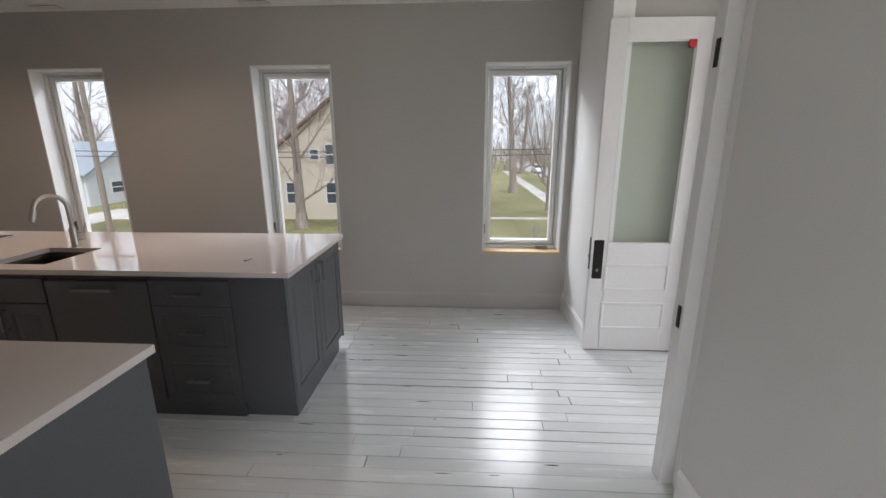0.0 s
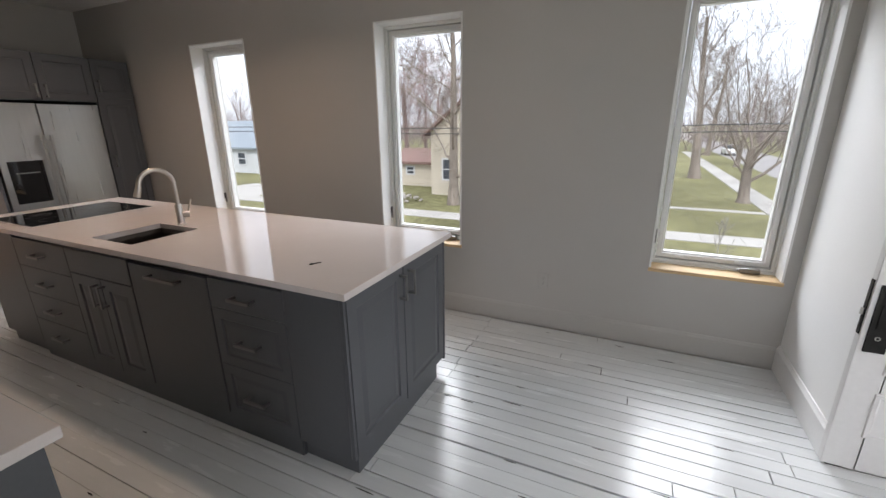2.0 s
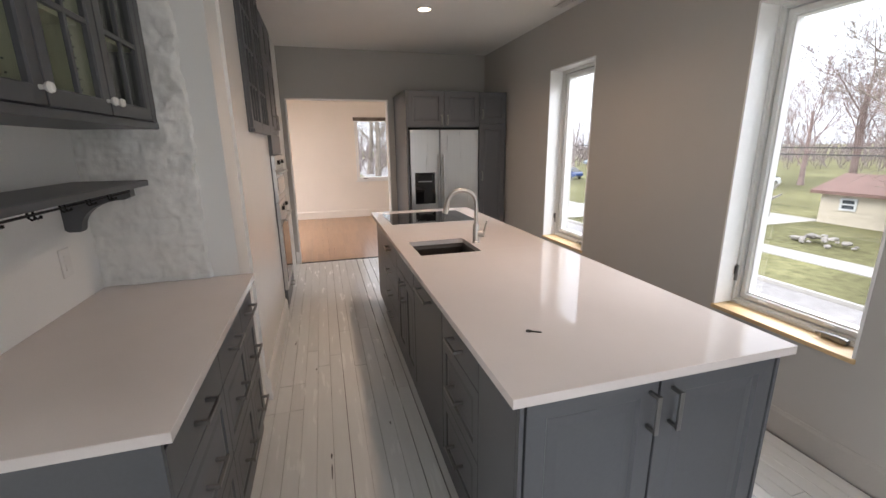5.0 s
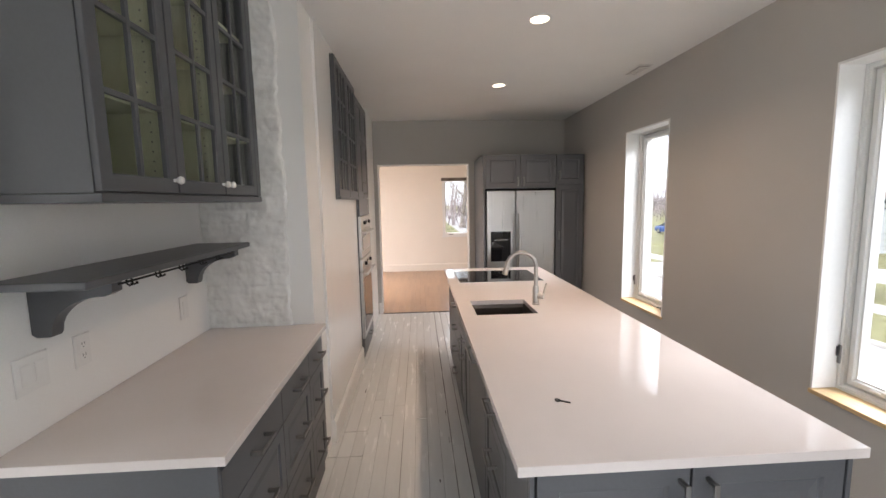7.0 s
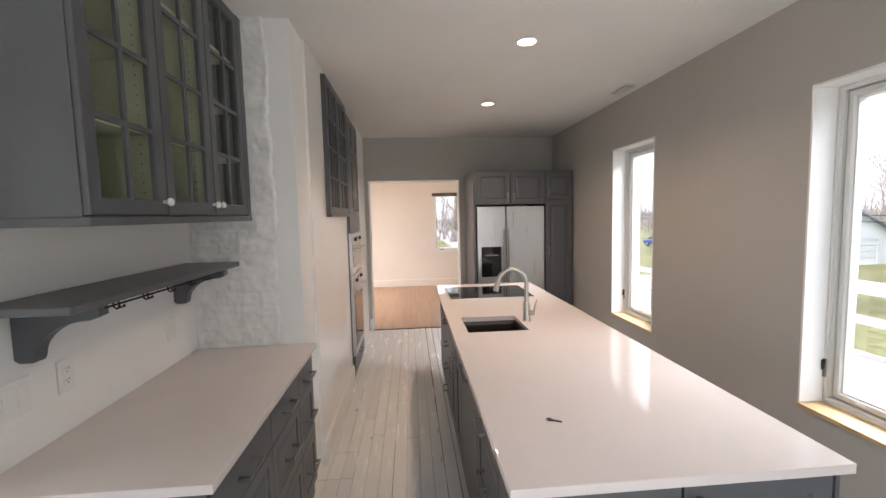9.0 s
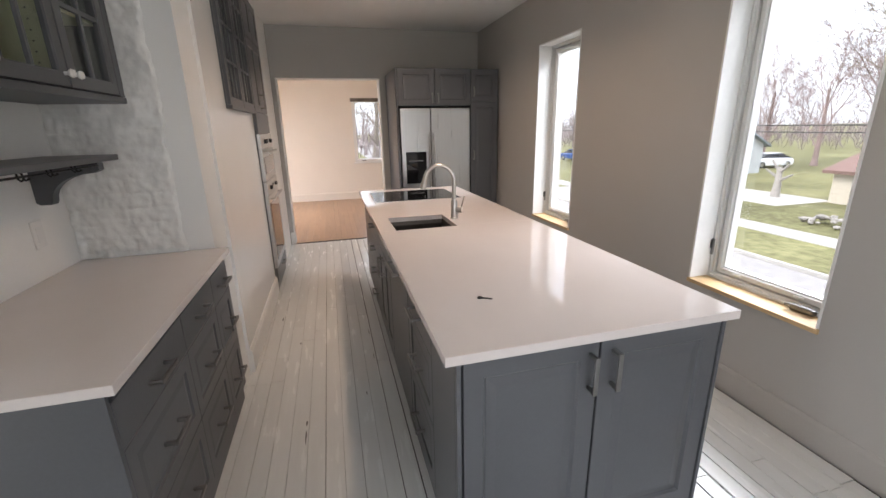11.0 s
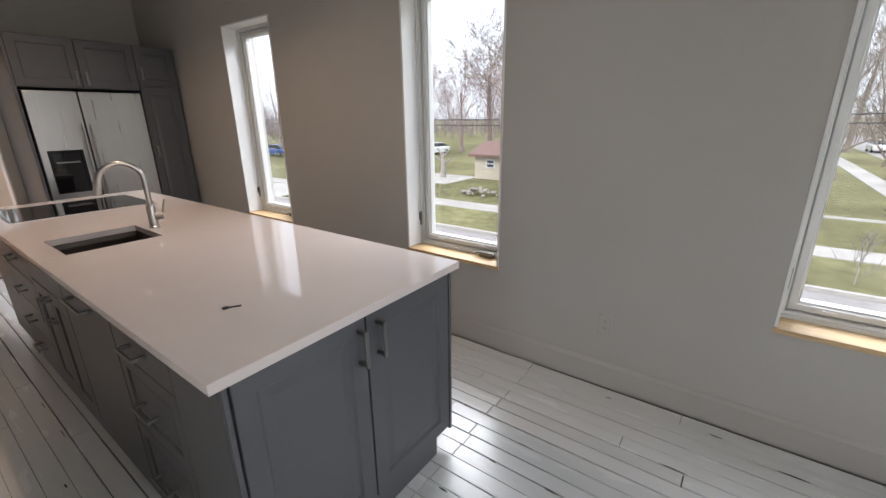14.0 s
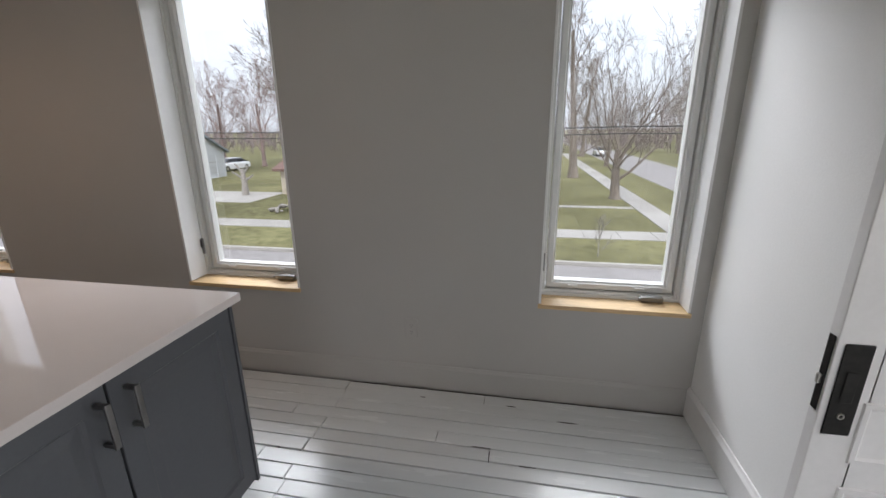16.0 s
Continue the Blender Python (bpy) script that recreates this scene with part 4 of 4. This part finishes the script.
# bare trees
def bare_tree(name, seed, height, trunk_r, label, material, leader=0.35, lean=0.9, reach=0.36, limbs=14, levels=3):
    """A trunk that climbs to a share of the height (leader), limbs set along it that bend upwards, twigs along each limb."""
    rg = random.Random(seed)
    tb, cb_ = bmesh.new(), bmesh.new()

    def wander(p, d, length, r, steps, bend, rise, tip):
        pts, rad = [p.copy()], [r]
        for i in range(steps):
            d = (d + Vector((rg.uniform(-1, 1), rg.uniform(-1, 1), rg.uniform(-1, 1))) * bend + Vector((0, 0, rise))).normalized()
            p = p + d * length / steps
            pts.append(p.copy())
            rad.append(r + (tip - r) * ((i + 1) / steps) ** 0.8)
        return pts, rad

    def branch(p, d, length, r, level):
        steps = 6 if level == 1 else (4 if level == 2 else 3)
        pts, rad = wander(p, d, length, r, steps, 0.20 if level < 3 else 0.25, 0.09, max(0.2 * r, 0.006))
        tube(cb_, pts, rad, 5 if level == 1 else 3)
        if level > levels:
            return
        n = (9, 7, 4)[level - 1]
        for i in range(n):
            f = 0.22 + 0.78 * (i + rg.random()) / n
            k = min(int(f * steps), steps - 1)
            at = pts[k].lerp(pts[k + 1], f * steps - k) if f < 1 else pts[-1]
            along = (pts[k + 1] - pts[k]).normalized()
            o = Matrix.Rotation(rg.uniform(0, 6.283), 3, along) @ along.orthogonal().normalized()
            s = rg.uniform(0.45, 0.95)
            branch(at, (along * math.cos(s) + o * math.sin(s)).normalized(), length * rg.uniform(0.34, 0.58) * (1.15 - 0.5 * f), max(rad[k] * 0.5, 0.009), level + 1)

    top = height * leader
    pts, rad = wander(Vector((0, 0, -0.1)), Vector((rg.uniform(-0.04, 0.04), rg.uniform(-0.04, 0.04), 1)), top, trunk_r, 10, 0.035, 0.03, trunk_r * (0.75 - 0.6 * leader))
    rad[0] *= 1.35
    tube(tb, pts, rad, 9)
    low = min(0.115 * height, 0.5 * top)
    for i in range(limbs):
        h = low + (top - low) * (i / (limbs - 1)) ** 0.85
        k = min(int(h / top * 10), 9)
        f = h / height
        s = lean * rg.uniform(0.75, 1.15) * (1.05 - 0.55 * i / limbs)
        a = 2.4 * i + rg.uniform(-0.5, 0.5)
        d = Vector((math.cos(a) * math.sin(s), math.sin(a) * math.sin(s), math.cos(s)))
        branch(pts[k].lerp(pts[k + 1], h / top * 10 - k), d, height * reach * rg.uniform(0.8, 1.15) * (1.2 if leader < 0.5 else 1.25 - f), rad[k] * rg.uniform(0.24, 0.40), 1)
    t = thing(name, (0, 0, 0), label, "tree", "bare trees")
    part("trunk", tb, material, t, smooth=1.0)
    part("crown", cb_, material, t, smooth=0)
    return t


def stand(t, x, y, turn=0, s=1.0, z=G):
    t.matrix_basis = pose(x, y, z, 0, 0, turn) @ Matrix.Diagonal((s, s, s, 1))
    return t


near = stand(bare_tree("bare_tree", 3, 11, 0.34, "bare spreading tree on the lawn by the pavement", M_BARK, 0.30, 0.85, 0.50, 10), 6.3, 31.1)
second = stand(bare_tree("bare_tree", 8, 17, 0.42, "tall bare tree standing further along the lawn", M_BARK, 0.75, 0.85, 0.34, 13), 4.9, 43.0)
third = stand(bare_tree("bare_tree", 12, 14, 0.33, "bare tree with a pale trunk before the cream house", M_BARK, 0.85, 1.15, 0.33, 18), -9.6, 24.1)
budded = stand(bare_tree("bare_tree", 21, 12, 0.22, "bare tree with reddish buds beyond the lawn", M_BUD, 0.5, 0.8, 0.40, 11), -19.5, 40)
rg = random.Random(17)
for x, y, k, s, turn in ((-14, 44, 3, 1.35, 40), (-25, 46, 3, 1.55, 120), (-33, 52, 3, 1.3, 200), (-9, 52, 1, 1.0, 80), (0, 58, 3, 1.1, 10), (10.0, 55, 0, 0.9, 100), (9.3, 72, 1, 0.9, 170),
                         (20, 46, 0, 1.0, 230), (22, 64, 1, 1.0, 300), (-17, 38, 3, 1.15, 70), (-40, 44, 1, 1.1, 130), (-45, 60, 3, 1.4, 15), (1.5, 70, 1, 1.1, 260), (26, 80, 0, 1.2, 60), (-48, 8, 1, 1.0, 20), (-55, 16, 3, 1.3, 90), (-62, 12, 0, 1.2, 150), (-70, 20, 3, 1.5, 210), (-75, 10, 1, 1.2, 330), (-58, 24, 3, 1.2, 45)):
    src = (near, second, third, budded)[k]
    c = copy_thing(src, Matrix())
    c.matrix_basis = pose(x, y, G, 0, 0, turn) @ Matrix.Diagonal((s, s, s, 1))
    c["label"] = "bare reddish-brown tree in the distance"
# far woods
src = bare_tree("far_tree", 33, 13, 0.2, "far bare woods along the horizon", M_TWIG, 0.6, 0.8, 0.40, 11, 1)
bm = bmesh.new()
for i in range(150):
    x, y = (rg.uniform(-190, 110), rg.uniform(80, 150)) if i < 90 else (rg.uniform(-150, -62), rg.uniform(-20, 90))
    m = pose(x, y, G, 0, 0, rg.uniform(0, 360)) @ Matrix.Diagonal((1.25, 1.25, rg.uniform(0.8, 1.3), 1))
    for ch in src.children:
        n0 = len(bm.verts)
        bm.from_mesh(ch.data)
        bm.verts.ensure_lookup_table()
        bmesh.ops.transform(bm, matrix=m, verts=bm.verts[n0:])
for ch in list(src.children):
    bpy.data.objects.remove(ch)
bpy.data.objects.remove(src)
solid("far_woods", bm, M_TWIG, "far bare woods along the horizon", "woods", kind="stuff", smooth=0)

# scrub at the foot of the far woods: many small clumps of stems
bm = bmesh.new()
for i in range(5000):
    x, y = (rg.uniform(-160, 100), rg.uniform(76, 150)) if i < 3200 else (rg.uniform(-150, -70), rg.uniform(-20, 90))
    h = rg.uniform(1.5, 7.5)
    tube(bm, [(x, y, G), (x + rg.uniform(-0.9, 0.9), y + rg.uniform(-0.9, 0.9), G + h * 0.5), (x + rg.uniform(-2.4, 2.4), y + rg.uniform(-1, 1), G + h)], [rg.uniform(0.03, 0.06), rg.uniform(0.05, 0.14), 0.015], 3)
solid("far_scrub", bm, M_TWIG, "reddish-brown scrub before the far woods", "scrub", kind="stuff", smooth=0)


# houses
def house(name, x0, x1, y0, y1, wall_h, roof_h, ridge, wall_m, roof_m, label, openings, eave=0.4):
    h = thing(name, ((x0 + x1) / 2, (y0 + y1) / 2, G), label, "house")
    b = box(x0, x1, y0, y1, G, G + wall_h)
    part("wall", b, wall_m, h)
    z0, z1 = G + wall_h, G + wall_h + roof_h
    gab, rf = bmesh.new(), bmesh.new()
    t = 0.18
    if ridge == "x":
        ym = (y0 + y1) / 2
        rings(gab, [[(x, y0, z0), (x, y1, z0), (x, ym, z1)] for x in (x0 + 0.01, x1 - 0.01)])
        for s, ye in ((1, y0 - eave), (-1, y1 + eave)):
            ze = z0 - roof_h * eave / ((y1 - y0) / 2)
            rings(rf, [[(x, ye, ze), (x, ym, z1), (x, ym, z1 + t), (x, ye, ze + t)] for x in (x0 - eave, x1 + eave)])
    else:
        xm = (x0 + x1) / 2
        rings(gab, [[(x0, y, z0), (x1, y, z0), (xm, y, z1)] for y in (y0 + 0.01, y1 - 0.01)])
        for xe in (x0 - eave, x1 + eave):
            ze = z0 - roof_h * eave / ((x1 - x0) / 2)
            rings(rf, [[(xe, y, ze), (xm, y, z1), (xm, y, z1 + t), (xe, y, ze + t)] for y in (y0 - eave, y1 + eave)])
    part("gable", gab, wall_m, h)
    part("roof", rf, roof_m, h)
    lap = bmesh.new()
    for i in range(int(wall_h / 0.24)):
        z = G + 0.3 + i * 0.24
        add_box(lap, x0 - 0.02, x1 + 0.02, y0 - 0.02, y1 + 0.02, z, z + 0.025)
    part("siding_laps", lap, wall_m, h, smooth=0)
    for side, u, z, w, hh, kind in openings:
        at = {"-y": y0, "+x": x1, "-x": x0}[side]
        o = part(kind, face(panel(u - w / 2 - 0.1, u + w / 2 + 0.1, G + z - 0.1, G + z + hh + 0.1, ((0, 0.0), (0, 0.07), (0.1, 0.07), (0.1, 0.01)), False), side, at), M_WSIDING, h)
        if kind == "window":
            part("pane", face(box(u - w / 2 + 0.01, u + w / 2 - 0.01, 0.012, 0.03, G + z + 0.01, G + z + hh - 0.01), side, at), M_PANE, o, smooth=0)
            part("sash_bar", face(box(u - w / 2, u + w / 2, 0.031, 0.06, G + z + hh / 2 - 0.04, G + z + hh / 2 + 0.04), side, at), M_WSIDING, o)
        else:
            for i in range(1, 4):
                part("door_groove", face(box(u - w / 2, u + w / 2, 0.012, 0.02, G + z + hh * i / 4 - 0.02, G + z + hh * i / 4 + 0.02), side, at), M_STONE, o)
    return h


house("cream_house", -12.5, -3.0, 27.0, 36.0, 4.2, 3.7, "y", M_SIDING, M_SHINGLE, "two-storey cream sided house with a brown roof",
      [("-y", -11.3, 1.1, 0.6, 1.3, "window"), ("-y", -8.6, 1.1, 0.7, 1.3, "window"), ("-y", -9.6, 3.9, 0.5, 0.6, "window"), ("-y", -8.5, 3.6, 0.7, 1.2, "window"), ("-y", -6.0, 3.4, 0.9, 1.3, "window"), ("-x", 30, 0.9, 0.9, 1.4, "window")])
house("cream_garage", -17.3, -12.62, 30.2, 34.8, 1.85, 0.75, "x", M_SIDING, M_SHINGLE, "low cream sided garage with a brown roof", [("-y", -15.9, 0.95, 0.6, 0.5, "window")])
house("white_house", -43, -30.2, 32, 41, 2.6, 2.4, "x", M_WSIDING, M_GSHINGLE, "white sided house with a grey roof and garage",
      [("-y", -31.8, 0.05, 2.4, 2.0, "garage_door"), ("-y", -36.5, 0.9, 1.0, 1.1, "window"), ("+x", 35.0, 0.9, 1.3, 0.9, "window"), ("+x", 38.6, 0.05, 2.2, 2.0, "garage_door")])
house("far_house", -14, -5, 70, 78, 5.0, 2.6, "x", M_WSIDING, M_GSHINGLE, "far white house behind bare trees", [("-y", -11, 1, 1.0, 1.4, "window"), ("-y", -8, 1, 1.0, 1.4, "window"), ("-y", -11, 3.4, 1.0, 1.2, "window"), ("-y", -8, 3.4, 1.0, 1.2, "window")])


# cars
def car(x, y, turn, paint, label):
    c = thing("car", (0, 0, 0), label, "car", "parked cars")
    sec = ((-2.2, 0.45, 0.75, 0.72), (-2.1, 0.32, 0.92, 0.84), (-1.3, 0.28, 0.98, 0.88), (-0.5, 0.28, 1.0, 0.89), (1.2, 0.28, 0.98, 0.89), (1.95, 0.32, 0.95, 0.84), (2.2, 0.45, 0.8, 0.72))
    part("body", rings(bmesh.new(), [[(a, -w, z0), (a, w, z0), (a, w, z1 - 0.15), (a, w - 0.08, z1), (a, -w + 0.08, z1), (a, -w, z1 - 0.15)] for a, z0, z1, w in sec]), paint, c, smooth=0.9)
    cab = ((-1.5, 0.98, 0.8), (-0.75, 1.42, 0.64), (0.9, 1.45, 0.64), (1.75, 1.0, 0.78))
    part("cabin", rings(bmesh.new(), [[(a, -0.80, 0.93), (a, 0.80, 0.93), (a, w, z), (a, -w, z)] for a, z, w in cab]), M_BLACKGLASS, c, smooth=0)
    part("roof", box(-0.72, 0.88, -0.64, 0.64, 1.42, 1.48, 0.02), paint, c)
    for a in (-1.4, 1.4):
        for s in (-1, 1):
            w = part("wheel", turned(bmesh.new(), (a, s * 0.80, 0.32), ((0.2, -0.09), (0.31, -0.09), (0.32, 0), (0.31, 0.09), (0.2, 0.09)), 20, "y", True), M_TYRE, c)
            part("rim", turned(bmesh.new(), (a, s * 0.80, 0.32), ((0.001, -0.085), (0.2, -0.085), (0.2, 0.085), (0.001, 0.085)), 16, "y"), M_STEEL, w)
    for s in (-0.6, 0.6):
        part("headlight", box(-2.22, -2.12, s - 0.15, s + 0.15, 0.62, 0.74, 0.02), M_PORC, c)
    c.matrix_basis = pose(x, y, G + 0.014, 0, 0, turn)
    return c


car(-33.7, 46.5, 80, M_CARW, "white car parked by the garage")
car(-51.0, 34.5, 10, M_CARB, "blue car parked in the drive")
car(12.4, 74, 90, M_CARW, "white car parked along the side street")

# utility pole, wires, rubble, stump, saplings
up = thing("utility_pole", (-20.2, 22.5, G), "weathered wooden utility pole with a crossarm", "utility pole")
part("pole", turned(bmesh.new(), (-20.2, 22.5, G), ((0.17, -0.2), (0.16, 1), (0.14, 6), (0.11, 10.5)), 12), M_POLE, up)
part("crossarm", box(-21.4, -19.0, 22.4, 22.52, G + 9.6, G + 9.75), M_POLE, up)
for i, (dy, z) in enumerate(((0.0, 1.37), (0.05, 1.21))):
    pts = [(-32 + 64 / 24 * k, 13.0 + dy, z + 0.25 * ((k % 7 - 3) / 3.0) ** 2 * 0.3) for k in range(25)]
    solid("overhead_wire", tube(bmesh.new(), pts, 0.013, 5), M_WIRE, "thin black overhead wire along the road", "wire", "overhead wires")
for px in (-32.0, 32.0):
    lp_ = thing("utility_pole", (px, 13.0, G), "weathered wooden pole holding the wires", "utility pole")
    part("pole", turned(bmesh.new(), (px, 13.05, G - 0.12), ((0.15, -0.2), (0.13, 3), (0.11, 6.2)), 12), M_POLE, lp_)
rb = thing("rubble_pile", (-13.1, 24.1, G), "low pile of pale broken stones on the lawn", "rubble")
for i in range(26):
    b = bmesh.new()
    bmesh.ops.create_icosphere(b, subdivisions=1, radius=rg.uniform(0.10, 0.24))
    for v in b.verts:
        v.co *= rg.uniform(0.75, 1.2)
        v.co.z *= 0.6
    r = rg.uniform(0, 1) ** 0.6
    a = rg.uniform(0, 6.28)
    bmesh.ops.translate(b, vec=(-13.1 + 1.3 * r * math.cos(a), 24.1 + 0.8 * r * math.sin(a), G + 0.1 + 0.35 * (1 - r)), verts=b.verts[:])
    part("stone", b, M_STONE, rb, smooth=0)
st = thing("tree_stump", (-19.9, 29.5, G), "broken pale stump with cut limbs", "stump")
part("trunk", tube(bmesh.new(), [(-19.9, 29.5, G - 0.1), (-19.85, 29.5, G + 0.8), (-19.9, 29.5, G + 1.9)], [0.28, 0.2, 0.14], 9), M_STONE, st)
for dx, dz, z in ((0.9, 0.5, 1.0), (-0.8, 0.5, 1.2), (0.6, 0.6, 1.5), (-0.5, 0.7, 1.6)):
    part("limb", tube(bmesh.new(), [(-19.88, 29.5, G + z), (-19.88 + dx, 29.4, G + z + dz)], [0.1, 0.05], 6), M_STONE, st)
sapling = stand(bare_tree("sapling", 41, 2.0, 0.022, "thin bare sapling by the kerb", M_STONE, 0.6, 0.8, 0.4, 7, 1), 3.1, 17.6)

# ---- window and floor of the room beyond ----
fw = thing("window_4", (-9.3, 3.05, 0.80), "white window in the cream wall with a dark blind at its head", "window", kind="structure")
fr_ = panel(2.66, 3.45, 0.80, 2.12, ((0, 0.10), (0, -0.012), (0.05, -0.012), (0.055, 0.02), (0.07, 0.02), (0.07, 0.10)), True)
for v in fr_.verts:
    v.co.y = -v.co.y
part("window_frame", face(fr_, "+x", -9.30), M_TRIM, fw)
pn = part("pane", box(-9.372, -9.368, 2.725, 3.385, 0.865, 2.055), M_GLASS, fw, smooth=0)
pn.visible_shadow = False
part("blind", box(-9.345, -9.26, 2.64, 3.47, 2.06, 2.13, 0.006), M_BARK, fw, "dark rolled-up blind")
part("window_sill", box(-9.30, -9.262, 2.63, 3.48, 0.775, 0.80, 0.004), M_TRIM, fw)
part("crank", box(-9.30, -9.275, 2.80, 2.90, 0.83, 0.85, 0.004), M_HANDLE, fw)

fl2 = thing("floor_far", (-7.5, 1.8, 0), "glossy golden brown oak floor of the room beyond", "floor", kind="structure")
part("underlay", box(-9.30, WEST - 0.03, -0.6, 4.12, -0.1, -0.012), M_DARK, fl2)
rg = random.Random(2)
bm = bmesh.new()
nb = 0
y = -0.6
while y < 4.11:
    x = -9.30 - rg.uniform(0, 0.8)
    while x < WEST - 0.03:
        x1 = min(x + rg.uniform(0.7, 1.6), WEST - 0.031)
        if x1 > -9.29:
            part("board", box(max(x, -9.30) + 0.0006, x1 - 0.0006, y + 0.0006, y + 0.0814, -0.012, 0.0), M_OAK, fl2, smooth=0)
        x = x1 + 0.0001 if x1 < WEST - 0.032 else 99
    y += 0.082
solid("threshold", box(WEST - 0.029, WEST + 0.012, 1.568, 2.822, -0.012, 0.004, 0.002), M_DARK, "dark strip between the two floors", "threshold", kind="structure")

# ---- painted board floor ----
fl = thing("floor", (-2, 1.5, 0), "old floorboards painted pale grey with dark open joints", "floor", kind="structure")
part("underlay", box(WEST + 0.013, 2.9, -1.5, NORTH, -0.12, -0.014), M_DARK, fl)
rg = random.Random(9)
y, row = NORTH - 0.018, 0
SEAM, SEAM2 = -0.755, -0.95
while y > -1.5:
    w = rg.choice((0.078, 0.082, 0.084, 0.086))
    y0 = max(y - w, -1.5)
    xa, xb = WEST + 0.014, (EAST if y > 3.40 else 2.85)
    if y < 1.50:
        xa = -2.15 if y > 0.9 else -0.9
    cuts = []
    x = xa + rg.uniform(0.8, 3.0)
    while x < xb - 0.6:
        cuts.append(x)
        x += rg.uniform(1.3, 3.4)
    if y > 2.9:
        s = SEAM if row % 4 < 3 else SEAM2
        cuts = [c for c in cuts if abs(c - s) > 0.5] + [s + rg.uniform(-0.012, 0.012)]
    if 1.5 < y < 1.80:
        cuts = [c for c in cuts if not -3.2 < c < -1.6] + [-2.555, -2.262]
    ends = [xa] + sorted(cuts) + [xb]
    g0 = rg.choice((0.001, 0.002, 0.004, 0.006, 0.008) if y > 2.4 or y < 1.4 else (0.0008, 0.001, 0.002, 0.0045))
    for a, c in zip(ends, ends[1:]):
        g1 = rg.choice((0.0003, 0.0005, 0.0008))
        lift = rg.uniform(-0.0012, 0.0012)
        b = box(a + 0.001, c - rg.choice((0.001, 0.002, 0.004)), y0 + g1, y - g0 * rg.uniform(0.6, 1.1), -0.014, lift)
        b.edges.ensure_lookup_table()
        top = [e for e in b.edges if all(v.co.z > -0.01 for v in e.verts)]
        bmesh.ops.bevel(b, geom=top, offset=0.0015, segments=1, profile=0.5, affect="EDGES")
        part("board", b, M_FLOOR, fl, smooth=0)
    y, row = y0, row + 1
# flaked spots along the joints, bare dark wood
bm = bmesh.new()
for i in range(90):
    x, yy = rg.uniform(-3.5, 1.0), NORTH - 0.018 - 0.0825 * rg.randint(1, 40)
    if not (yy > 3.4 or x > -0.8 or 1.6 < yy < 2.35) or (yy < 3.4 and x > 1.05) or (yy < 1.56):
        continue
    l, w = rg.uniform(0.01, 0.07), rg.uniform(0.002, 0.006)
    vs = [bm.verts.new((x + l * math.cos(a) * rg.uniform(0.6, 1), yy + w * math.sin(a) * rg.uniform(0.5, 1), 0.0022)) for a in [6.283 * k / 9 for k in range(9)]]
    bm.faces.new(vs)
part("flaked_paint", bm, M_DARK, fl, "dark spots of flaked paint", smooth=0)
